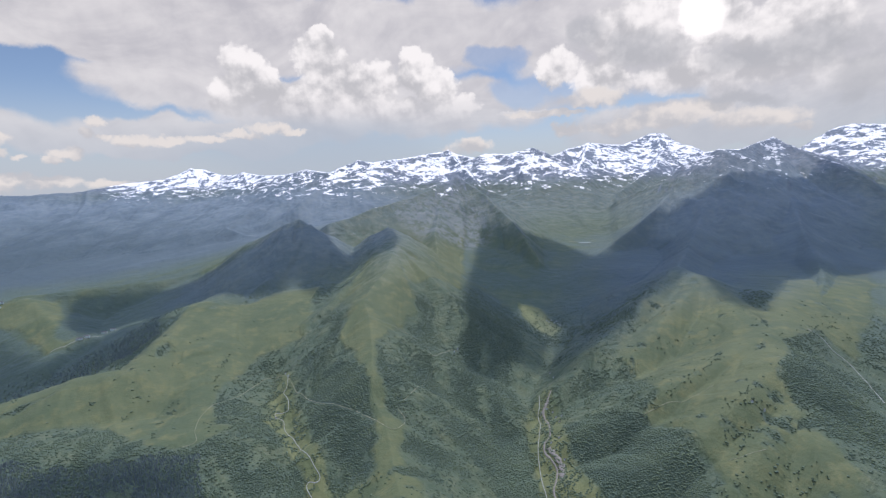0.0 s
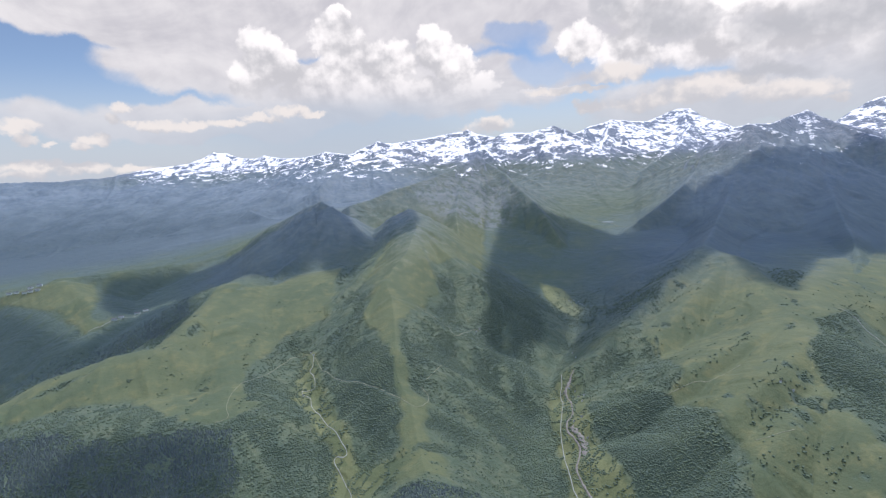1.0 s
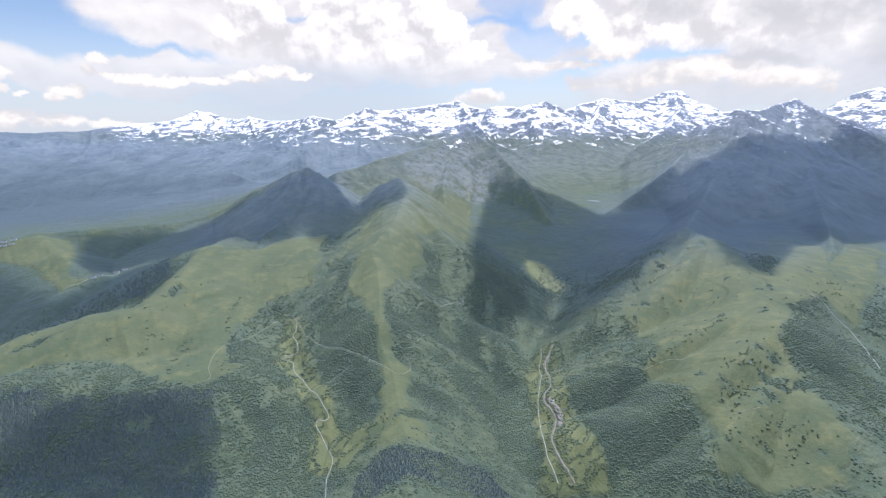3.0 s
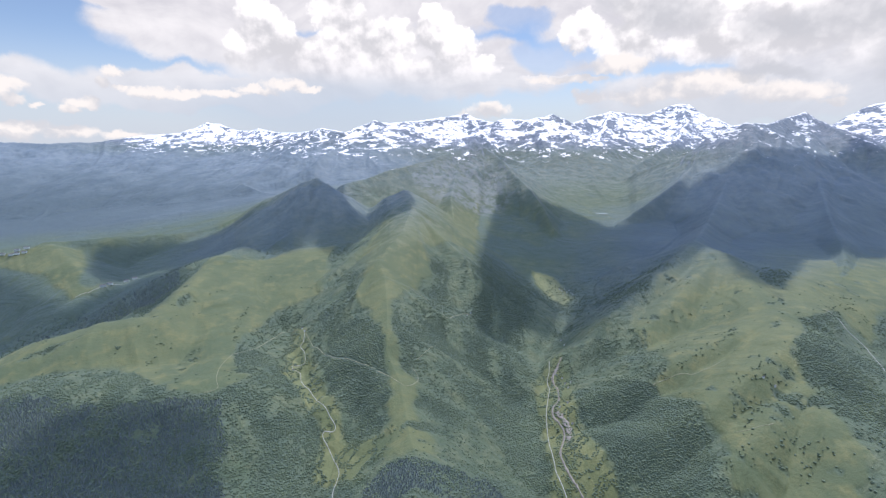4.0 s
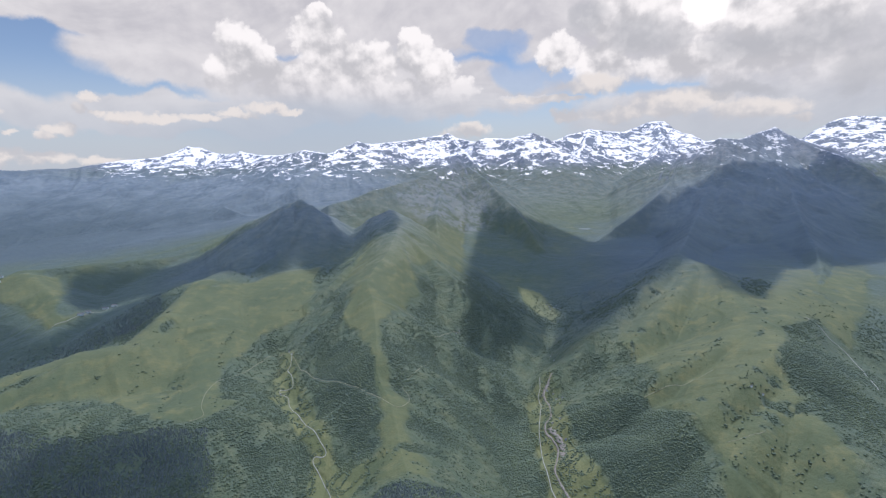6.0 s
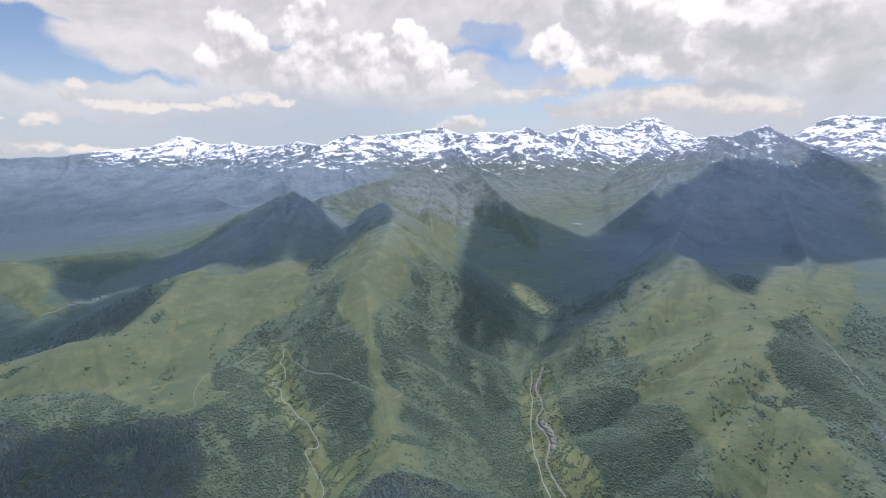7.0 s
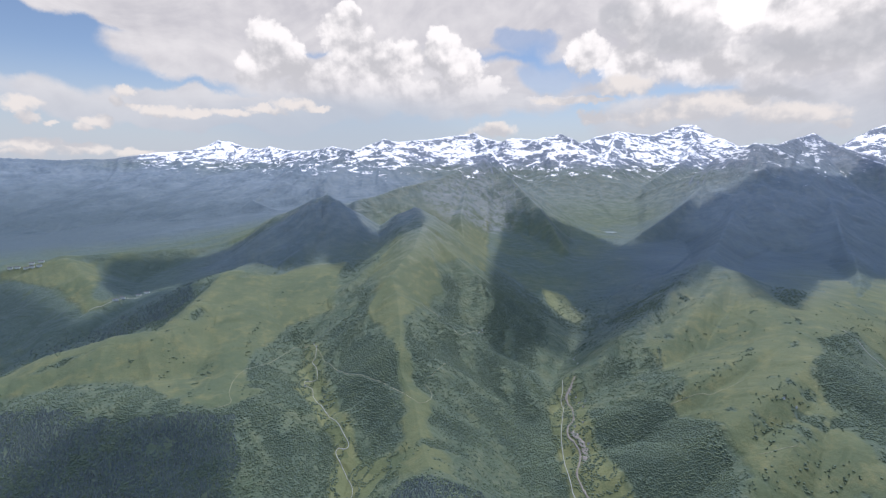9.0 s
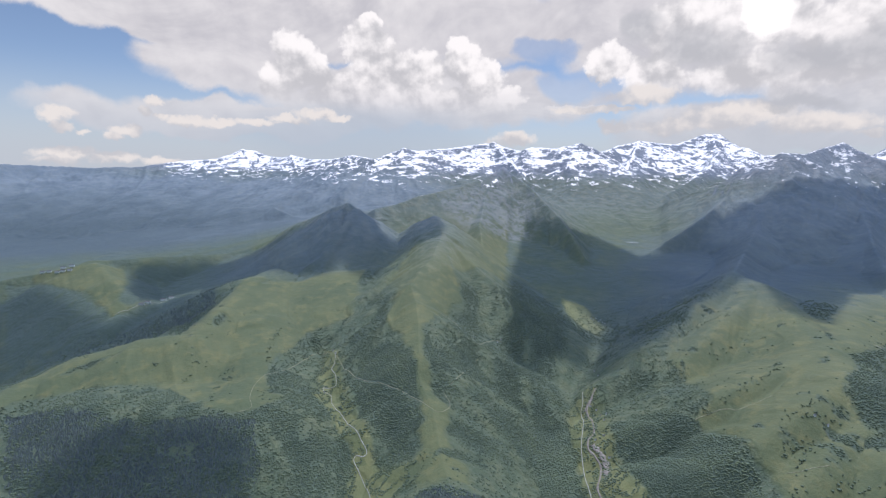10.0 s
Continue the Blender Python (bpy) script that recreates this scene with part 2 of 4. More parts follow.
MIDDLE_RIDGE = ((168, 2244, 609), (79, 2165, 571), (-33, 2026, 528), (-190, 1904, 495), (-280, 1827, 462), (-344, 1760, 451))
MIDDLE_RIDGE_EAST = ((168, 2244, 609), (247, 2185, 556), (303, 2063, 505), (347, 1930, 443), (387, 1776, 375), (404, 1613, 307))
MIDDLE_RIB = ((166, 2244, 611), (74, 2010, 489), (44, 1760, 398), (51, 1510, 335), (108, 1330, 283), (132, 1170, 247))
DARK_PEAK_SPUR = ((-360, 1555, 466), (-402, 1570, 482), (-450, 1580, 470), (-509, 1614, 444), (-606, 1661, 405), (-680, 1712, 366),
    (-730, 1705, 332), (-819, 1668, 297), (-876, 1585, 298), (-1027, 1442, 311), (-1136, 1359, 311), (-1170, 1318, 300),
    (-1267, 1314, 281), (-1378, 1292, 260), (-1585, 1230, 213))
DARK_PEAK_RIB = ((-403, 1570, 484), (-396, 1470, 414), (-406, 1370, 351), (-451, 1300, 331))
WEST_SPUR_CREST = ((-527, 1252, 321), (-547, 1157, 313), (-541, 989, 291), (-537, 862, 274), (-624, 843, 265), (-705, 808, 247),
    (-756, 747, 226), (-765, 679, 220), (-785, 599, 195))
WEST_SPUR_FACE = ((-548, 1157, 314), (-483, 985, 277), (-413, 860, 250), (-363, 760, 239), (-332, 655, 243))
WEST_SPUR_SHOULDER = ((-359, 750, 238), (-379, 640, 246), (-480, 630, 246), (-593, 645, 237))
PLATEAU_RIB = ((-1136, 1359, 312), (-1011, 1265, 283), (-914, 1190, 256), (-881, 1110, 224))
CENTRE_SPUR_HEAD = ((-116, 1588, 444), (-173, 1530, 397), (-235, 1510, 376), (-304, 1545, 419), (-362, 1555, 466))
CENTRE_SPUR_CREST = ((-116, 1588, 444), (-78, 1400, 412), (-93, 1200, 376), (-132, 1030, 342), (-112, 960, 323), (-97, 868, 304),
    (-86, 766, 289), (-82, 718, 264), (-59, 658, 250), (-47, 602, 237), (-36, 545, 232), (-24, 490, 236), (-23, 425, 241))
CENTRE_SPUR_WEST_RIB = ((-78, 1400, 412), (-165, 1300, 356), (-209, 1180, 327), (-239, 1080, 302))
CENTRE_SPUR_EAST_RIB = ((-78, 1400, 412), (9, 1230, 354), (71, 1130, 317), (101, 1070, 284))
CENTRE_SPUR_BENCH = ((-112, 960, 323), (-45, 915, 294), (18, 880, 262), (73, 865, 238), (131, 845, 198))
CENTRE_SPUR_WEST_FLANK = ((-132, 1030, 342), (-167, 930, 301), (-195, 865, 271), (-211, 810, 243))
CENTRE_SPUR_LOW_WEST = ((-82, 718, 264), (-118, 680, 243), (-143, 650, 232))
CENTRE_SPUR_LOW_EAST = ((-47, 602, 237), (-7, 575, 211), (33, 535, 190), (74, 510, 170))
MAIN_VALLEY = ((150, 499, 131), (154, 562, 143), (152, 589, 149), (196, 684, 158), (202, 781, 152), (227, 873, 159),
    (291, 986, 165), (342, 1102, 181), (348, 1244, 200), (437, 1384, 236), (564, 1518, 284), (663, 1729, 301), (697, 1867, 311),
    (647, 1943, 316), (538, 2077, 362))
WEST_VALLEY = ((-293, 1304, 322), (-270, 1124, 290), (-268, 993, 256), (-277, 914, 221), (-257, 785, 205), (-226, 709, 193),
    (-162, 599, 195), (-135, 541, 177), (-116, 478, 159))
WEST_HOLLOW = ((-1009, 924, 122), (-930, 962, 156), (-860, 988, 176), (-798, 991, 190), (-694, 1035, 234), (-675, 1145, 254),
    (-667, 1275, 264))
EAST_SIDE_VALLEY = ((792, 1039, 313), (659, 775, 298), (720, 801, 284), (773, 776, 231), (769, 703, 196), (730, 594, 172),
    (680, 509, 147))
NEAR_GROUND = ((-420, 300, 190), (-200, 200, 195), (0, 150, 200), (250, 220, 190), (420, 280, 200))
OUTSKIRTS = ((-3600, 1500, 240), (-3300, 300, 230), (-2600, -1500, 240), (0, -2400, 230), (2600, -1500, 240), (2400, 300, 230),
    (2600, 1400, 330))
CORRIE_FLOOR = ((695, 1867, 311), (645, 1943, 318), (564, 2080, 349), (630, 2450, 421), (562, 2700, 476))
FAR_VALLEY_WEST = ((-3107, 2350, 129), (-2534, 2350, 129), (-1873, 2250, 191), (-1423, 2200, 241), (-1051, 2150, 280),
    (-793, 2100, 334), (-607, 2080, 386))
VALLEYS = (MAIN_VALLEY, WEST_VALLEY, WEST_HOLLOW, EAST_SIDE_VALLEY, NEAR_GROUND,
           OUTSKIRTS, CORRIE_FLOOR, FAR_VALLEY_WEST)
# Crests with the fall of their front and back slopes, the rounding of the crest, and the drop of its brink.
CRESTS = (
    (SNOW_RANGE_WEST, 0.29, 0.8, 10, 34),
    (SNOW_RANGE_MIDDLE, 0.4, 0.8, 8, 34),
    (SNOW_RANGE_EAST, 0.42, 0.8, 8, 34),
    (SNOW_SPUR_WEST, 0.5, 0.5, 10, 34),
    (SNOW_SPUR_FAR_WEST, 0.5, 0.5, 10, 34),
    (SNOW_SPUR_INNER, 0.5, 0.5, 10, 34),
    (SNOW_SPUR_MIDDLE, 0.5, 0.5, 8, 34),
    (SNOW_SPUR_PEAK, 0.55, 0.55, 6, 34),
    (SNOW_SPUR_EAST, 0.5, 0.5, 8, 34),
    (SNOW_SPUR_SUMMIT, 0.5, 0.5, 8, 34),
    (DARK_MOUNTAIN_CREST, 0.6, 0.7, 6, 18),
    (DARK_MOUNTAIN_WEST_RIB, 0.6, 0.6, 6, 18),
    (DARK_MOUNTAIN_SHOULDER, 0.5, 0.5, 8, 18),
    (DARK_MOUNTAIN_EAST_RIB, 0.42, 0.42, 12, 18),
    (EAST_HILL_CREST, 0.52, 0.62, 30, 0.2),
    (EAST_HILL_CONTOUR, 0.6, 0.85, 8, 0.2),
    (EAST_HILL_UPPER_RIB, 0.62, 0.5, 10, 0.2),
    (EAST_HILL_SECOND_RIB, 0.85, 0.5, 13, 0.2),
    (EAST_HILL_THIRD_RIB, 0.85, 0.5, 13, 0.2),
    (EAST_HILL_FOURTH_RIB, 0.8, 0.5, 12, 0.2),
    (MIDDLE_RIDGE, 0.6, 0.65, 8, 18),
    (MIDDLE_RIDGE_EAST, 0.65, 0.65, 8, 18),
    (MIDDLE_RIB, 0.6, 0.6, 8, 18),
    (DARK_PEAK_SPUR, 0.55, 0.75, 6, 18),
    (DARK_PEAK_RIB, 0.55, 0.55, 8, 18),
    (WEST_SPUR_CREST, 0.45, 0.8, 40, 0.2),
    (WEST_SPUR_FACE, 0.55, 0.45, 75, 0.2),
    (WEST_SPUR_SHOULDER, 0.66, 0.2, 45, 0.2),
    (PLATEAU_RIB, 0.5, 0.5, 12, 0.2),
    (CENTRE_SPUR_HEAD, 0.55, 0.7, 5, 3),
    (CENTRE_SPUR_CREST, 0.64, 0.64, 18, 3),
    (CENTRE_SPUR_WEST_RIB, 0.55, 0.6, 6, 3),
    (CENTRE_SPUR_EAST_RIB, 0.6, 0.6, 6, 3),
    (CENTRE_SPUR_BENCH, 0.6, 0.6, 7, 3),
    (CENTRE_SPUR_WEST_FLANK, 0.6, 0.6, 8, 3),
    (CENTRE_SPUR_LOW_WEST, 0.6, 0.6, 8, 3),
    (CENTRE_SPUR_LOW_EAST, 0.66, 0.66, 8, 3),
)


def lattice(ix, iy, seed):
    """A random angle for every corner of a square lattice."""
    h = (ix.astype(np.int64) * 374761393 + iy.astype(np.int64) * 668265263 + seed * 974634533) & 0x7FFFFFFF
    h = ((h ^ (h >> 13)) * 1274126177) & 0x7FFFFFFF
    return ((h ^ (h >> 16)) & 0xFFFF) * (2 * np.pi / 65536)


def swell(x, y, seed):
    """Gradient noise on the plan, about -0.7 to 0.7."""
    ix, iy = np.floor(x), np.floor(y)
    fx, fy = x - ix, y - iy
    u, v = fx * fx * fx * (fx * (fx * 6 - 15) + 10), fy * fy * fy * (fy * (fy * 6 - 15) + 10)
    corner = []
    for dx, dy in ((0, 0), (1, 0), (0, 1), (1, 1)):
        a = lattice(ix + dx, iy + dy, seed)
        corner.append(np.cos(a) * (fx - dx) + np.sin(a) * (fy - dy))
    return (corner[0] * (1 - u) + corner[1] * u) * (1 - v) + (corner[2] * (1 - u) + corner[3] * u) * v


def rough(x, y, size, octaves, seed, ridged=False, gain=0.5):
    """Fractal noise whose largest waves are `size` metres long."""
    total, weight, amp = 0.0, 0.0, 1.0
    for k in range(octaves):
        s = swell(x / size + 17.3 * k, y / size - 9.1 * k, seed + k)
        total, weight = total + amp * ((0.2 - np.abs(s)) * 2.4 if ridged else s), weight + amp
        amp, size = amp * gain, size * 0.5
    return total / weight


def floor_weights(lines):
    """Weights of the smooth surface that the valley floors hang on."""
    points = []
    for line in lines:
        line = np.array(line, float)
        for a, b in zip(line[:-1], line[1:]):
            count = max(1, int(np.hypot(*(b - a)[:2]) / (0.05 * np.hypot(*(a[:2] + b[:2])) + 15)))
            points += [a + (b - a) * k / count for k in range(count)]
        points.append(line[-1])
    net = np.array(points)
    n = len(net)
    k = -np.sqrt((net[:, None, 0] - net[None, :, 0]) ** 2 + (net[:, None, 1] - net[None, :, 1]) ** 2 + 900.0)
    k[np.arange(n), np.arange(n)] += 0.3
    a = np.zeros((n + 1, n + 1))
    a[:n, :n], a[:n, n], a[n, :n] = k, 1, 1
    return net, np.linalg.solve(a, np.r_[net[:, 2], 0])


FLOOR_NET, FLOOR_WEIGHTS = floor_weights(VALLEYS)


def bare_land(x, y):
    """Valley floors and the slopes that fall from every crest: height, distance from the crest, the way downhill, and steepness."""
    x, y = x.astype(np.float32), y.astype(np.float32)
    z = np.empty_like(x)
    for i in range(0, len(x), 4000):
        d = np.sqrt((x[i:i + 4000, None] - FLOOR_NET[None, :, 0].astype(np.float32)) ** 2 + (y[i:i + 4000, None] - FLOOR_NET[None, :, 1].astype(np.float32)) ** 2 + 900.0)
        z[i:i + 4000] = -(d.astype(float) @ FLOOR_WEIGHTS[:-1]) + FLOOR_WEIGHTS[-1]
    away, wx, wy, steep = np.full_like(x, 400.0), np.zeros_like(x), np.zeros_like(x) - 1, np.zeros_like(x)
    far = np.hypot(x, y)
    blend = np.clip(0.007 * far, 3, 22)
    for line, front, back, soft, brink in CRESTS:
        ridge, rd, rx, ry = np.full_like(x, -1e6), np.ones_like(x), np.zeros_like(x), np.zeros_like(x)
        for (ax, ay, az), (bx, by, bz) in zip(line[:-1], line[1:]):
            ex, ey = bx - ax, by - ay
            k = np.clip(((x - ax) * ex + (y - ay) * ey) / (ex * ex + ey * ey), 0, 1)
            gx, gy = x - ax - k * ex, y - ay - k * ey
            d = np.sqrt(gx * gx + gy * gy) + 1e-3
            slope = (front + back) / 2 - (front - back) / 2 * gy / d
            h = az + k * (bz - az) - slope * (np.sqrt(d * d + soft * soft) - soft) - brink * (1 - np.exp(-d / (2.2 * brink)))
            more = h > ridge
            ridge, rd, rx, ry = np.where(more, h, ridge), np.where(more, d, rd), np.where(more, gx / d, rx), np.where(more, gy / d, ry)
        more = ridge > z
        away, wx, wy, steep = np.where(more, rd, away), np.where(more, rx, wx), np.where(more, ry, wy), np.where(more, (front + back) / 2, steep)
        h = np.maximum(blend - np.abs(ridge - z), 0) / blend
        z = np.maximum(ridge, z) + h * h * blend / 4
    return z, away, wx, wy, steep


def land_of(x, y):
    """The land's height at places of the plan, and how far each lies on a rib (above 0) or in a gully (below 0)."""
    x, y = np.atleast_1d(np.asarray(x, float)), np.atleast_1d(np.asarray(y, float))
    far = np.hypot(x, y)
    bend = np.clip(far / 1500, 0.35, 2.0)
    wind = (12 + 10 * np.clip((far - 1300) / 900, 0, 1)) * bend
    qx, qy = x + wind * rough(x, y, 130 * bend, 5, 71, gain=0.6), y + wind * rough(x, y, 130 * bend, 5, 83, gain=0.6)
    z, away, dx, dy, steep = bare_land(qx, qy)
    free = np.clip(away / (0.03 * far + 14), 0.08, 1)
    alp = np.clip((z - 330) / 220, 0, 1)
    z = z + free * (3 + 32 * alp) * rough(qx, qy, 300, 6, 11, True, 0.55)
    # Ribs and gullies run down the slope.
    rib, grow = 0.0, 1 + 3.0 * np.clip((far - 800) / 2200, 0, 1)
    for k in range(-3, 4):
        off = 9 * k * grow
        rib = rib + rough((qx + dx * off) / grow, (qy + dy * off) / grow, 55, 3, 211, True, 0.5)
    rib = rib / 7 * np.clip(steep / 0.35, 0.7 * alp, 1)
    z = z + free * (11 + 9 * alp) * grow ** 0.7 * rib
    z = z + (0.15 + 0.85 * free) * (1.0 + 19 * alp) * rough(qx / grow ** 0.5, qy / grow ** 0.5, 70, 5, 29, True, 0.6)
    return z + 0.35 * rough(x, y, 14, 2, 47), rib


def height_of(x, y):
    return land_of(x, y)[0]


def inside_line(x, y, line):
    """The distance of places from a line of the plan."""
    best = np.full(x.shape, 1e18)
    ring = np.array(line, float)
    for (ax, ay), (bx, by) in zip(ring[:-1], ring[1:]):
        ex, ey = bx - ax, by - ay
        k = np.clip(((x - ax) * ex + (y - ay) * ey) / (ex * ex + ey * ey + 1e-9), 0, 1)
        best = np.minimum(best, (x - ax - k * ex) ** 2 + (y - ay - k * ey) ** 2)
    return np.sqrt(best)


def inside(x, y, outline):
    """How far places lie inside an outline of the plan, in metres (outside: below 0)."""
    ring = np.array(outline, float)
    best, odd = np.full(x.shape, 1e18), np.zeros(x.shape, bool)
    for (ax, ay), (bx, by) in zip(ring, np.roll(ring, -1, 0)):
        ex, ey = bx - ax, by - ay
        k = np.clip(((x - ax) * ex + (y - ay) * ey) / (ex * ex + ey * ey + 1e-9), 0, 1)
        best = np.minimum(best, (x - ax - k * ex) ** 2 + (y - ay - k * ey) ** 2)
        cross = (ay > y) != (by > y)
        odd ^= cross & (x < ex * (y - ay) / (ey if ey else 1e-9) + ax)
    return np.sqrt(best) * np.where(odd, 1, -1)

# ---- materials ----
def material(name):
    mat = bpy.data.materials.new(name)
    mat.use_nodes = True
    return mat, Nodes(mat.node_tree)


def finish(n, colour, roughness=0.9, bump=None, strength=0.5, distance=1.0, specular=0.25, sheen=0.0):
    # Sheen tinted blue: at grazing angles it stands in for haze.
    shader = n.add("ShaderNodeBsdfPrincipled", {"Base Color": colour, "Roughness": roughness, "Specular IOR Level": specular,
                                                "Sheen Weight": sheen, "Sheen Roughness": 0.6, "Sheen Tint": (0.58, 0.72, 1.0, 1.0)})
    if bump is not None:
        n.link(n.add("ShaderNodeBump", {"Height": bump, "Strength": strength, "Distance": distance}).outputs[0], shader.inputs["Normal"])
    n.add("ShaderNodeOutputMaterial", {"Surface": shader.outputs[0]})


def attribute(n, name):
    node = n.add("ShaderNodeAttribute")
    node.attribute_name = name
    return node.outputs["Fac"]


def ground_material():
    """Grass, heath, forest floor, rock and old snow, by cover, height and steepness, and a painted haze on far slopes.
    """
    mat, n = material("mountain ground")
    geometry = n.add("ShaderNodeNewGeometry")
    place, level = geometry.outputs["Position"], n.add("ShaderNodeSeparateXYZ", {0: geometry.outputs["Position"]}).outputs[2]
    facing = n.add("ShaderNodeSeparateXYZ", {0: geometry.outputs["Normal"]}).outputs[2]
    broad, middle, fine = n.noise(place, 0.006, 5.0, 0.6), n.noise(place, 0.035, 5.0, 0.6), n.noise(place, 0.25, 4.0, 0.65)
    grass = n.mix(n.step(broad, 0.35, 0.65), (0.060, 0.083, 0.038), (0.093, 0.110, 0.048))
    grass = n.mix(n.step(middle, 0.45, 0.72), grass, (0.121, 0.127, 0.053))
    grass = n.mix(n.math("MULTIPLY", n.step(fine, 0.48, 0.70), 0.5), grass, (0.055, 0.085, 0.038))
    scrub = n.mix(n.step(middle, 0.38, 0.66), (0.062, 0.090, 0.054), (0.094, 0.115, 0.064))
    scrub = n.mix(n.math("MULTIPLY", n.step(fine, 0.45, 0.65), 0.7), scrub, (0.048, 0.078, 0.038))
    wood = n.mix(n.step(fine, 0.35, 0.65), (0.045, 0.072, 0.052), (0.064, 0.095, 0.062))
    colour = n.mix(attribute(n, "meadow"), scrub, grass)
    hay = n.mix(n.add("ShaderNodeTexVoronoi", {"Vector": place, "Scale": 0.045, "Randomness": 1.0}).outputs["Color"], (0.080, 0.102, 0.042), (0.132, 0.144, 0.060))
    colour = n.mix(attribute(n, "fields"), colour, hay)
    colour = n.mix(attribute(n, "woods"), colour, wood)
    # Blue-grey tones paint distant haze into the base colour, darker towards the valley.
    haze_tint = n.mix(n.step(n.math("ADD", n.math("MULTIPLY", middle, 0.35), n.math("MULTIPLY", broad, 0.65)), 0.38, 0.62), (0.105, 0.145, 0.182), (0.145, 0.187, 0.220))
    haze_tint = n.mix(n.step(n.math("ADD", level, n.math("MULTIPLY", n.math("SUBTRACT", broad, 0.5), 240.0)), 170.0, 520.0), (0.052, 0.080, 0.098), haze_tint)
    # Heath above the trees, then the haze tint, then rock higher up and where it is steep.
    high = n.math("ADD", level, n.math("MULTIPLY", n.math("SUBTRACT", middle, 0.5), 120.0))
    heath = n.mix(n.step(middle, 0.4, 0.65), (0.072, 0.102, 0.084), (0.110, 0.132, 0.100))
    colour = n.mix(n.step(high, 350.0, 460.0), colour, heath)
    colour = n.mix(n.math("MULTIPLY", attribute(n, "haze_tint"), n.step(middle, 0.25, 0.6, "LINEAR", (1.0, 0.85))), colour, haze_tint)
    # The rock tones carry some blue for haze as well.
    rock = n.mix(n.step(n.noise(place, 0.05, 8.0, 0.7), 0.35, 0.68), (0.095, 0.125, 0.170), (0.20, 0.225, 0.26))
    bare = n.math("MAXIMUM", n.step(high, 535.0, 610.0), n.math("MULTIPLY", n.step(facing, 0.80, 0.62), n.step(high, 470.0, 530.0)))
    colour = n.mix(n.math("MULTIPLY", bare, n.step(attribute(n, "haze_tint"), 0.0, 1.0, "LINEAR", (0.9, 0.15))), colour, rock)
    stony = n.math("MULTIPLY", attribute(n, "stones"), n.step(n.noise(place, 0.03, 8.0, 0.68), 0.42, 0.56))
    colour = n.mix(n.math("MULTIPLY", stony, 0.55), colour, (0.175, 0.195, 0.20))
    # Old snow lies in streaks on ledges and in hollows of the high range.
    streaks = n.noise(n.vec("MULTIPLY", place, (1.0, 1.0, 2.6)), 0.0115, 12.0, 0.68, 0.4)
    gullies = n.noise(n.vec("MULTIPLY", place, (1.0, 1.0, 2.2)), 0.05, 8.0, 0.72, 0.5)
    lie = n.math("ADD", n.math("MULTIPLY", n.math("SUBTRACT", streaks, 0.5), 900.0), n.math("MULTIPLY", n.math("SUBTRACT", gullies, 0.5), 330.0))
    lie = n.math("ADD", lie, n.math("MULTIPLY", n.math("SUBTRACT", facing, 0.78), 560.0))
    ledges = n.math("ABSOLUTE", n.math("SUBTRACT", n.noise(n.vec("MULTIPLY", place, (1.0, 1.0, 1.6)), 0.022, 6.0, 0.6, 0.8), 0.5))
    lie = n.math("ADD", lie, n.math("MULTIPLY", n.math("SUBTRACT", ledges, 0.07), 480.0))
    snow_line = n.math("ADD", n.math("MINIMUM", level, 655.0), n.math("MULTIPLY_ADD", attribute(n, "snowfield"), 170.0, n.math("SUBTRACT", lie, 170.0)))
    snow = n.math("MULTIPLY", n.step(snow_line, 684.0, 691.0), n.step(level, 455.0, 545.0))
    snow = n.math("MINIMUM", 1.0, n.math("MULTIPLY", snow, attribute(n, "snowfield")))
    colour = n.mix(snow, colour, n.mix(n.step(fine, 0.3, 0.7), (0.74, 0.75, 0.77), (0.90, 0.90, 0.90)))
    sheen = n.math("MAXIMUM", n.math("MULTIPLY", attribute(n, "woods"), 0.08), n.step(high, 330.0, 420.0, "SMOOTHSTEP", (0.04, 0.10)))
    sheen = n.math("MULTIPLY", sheen, n.math("SUBTRACT", 1.0, n.math("MAXIMUM", snow, attribute(n, "haze_tint"))))
    roughness = n.step(snow, 0.0, 1.0, "LINEAR", (0.75, 0.6))
    creases = n.math("ABSOLUTE", n.math("SUBTRACT", n.noise(place, 0.013, 7.0, 0.6, 0.6), 0.5))
    creases = n.math("MULTIPLY", creases, n.step(attribute(n, "meadow"), 0.0, 1.0, "LINEAR", (24.0, 4.0)))
    creases = n.math("MULTIPLY", creases, n.step(attribute(n, "haze_tint"), 0.0, 1.0, "LINEAR", (1.0, 0.35)))
    relief = n.math("ADD", creases, n.math("ADD", n.math("MULTIPLY", middle, n.step(attribute(n, "meadow"), 0.0, 1.0, "LINEAR", (6.0, 2.5))), fine))
    finish(n, colour, roughness, relief, 0.6, 1.2, specular=0.3, sheen=sheen)
    return mat


GROUND = ground_material()


def leaf_material(name, dark, light, sheen):
    """Foliage whose tone differs from crown to crown."""
    mat, n = material(name)
    place = n.add("ShaderNodeNewGeometry").outputs["Position"]
    tone = n.math("ADD", n.math("MULTIPLY", attribute(n, "tone"), 0.2), n.math("MULTIPLY", n.step(n.noise(place, 0.022, 4.0), 0.3, 0.7, "LINEAR"), 0.85))
    colour = n.mix(n.step(tone, 0.15, 0.95, "LINEAR"), dark, light)
    colour = n.mix(n.math("MULTIPLY", n.step(n.noise(place, 1.8, 3.0), 0.45, 0.7), 0.25), colour, dark)
    finish(n, colour, 0.7, specular=0.25, sheen=sheen)
    return mat


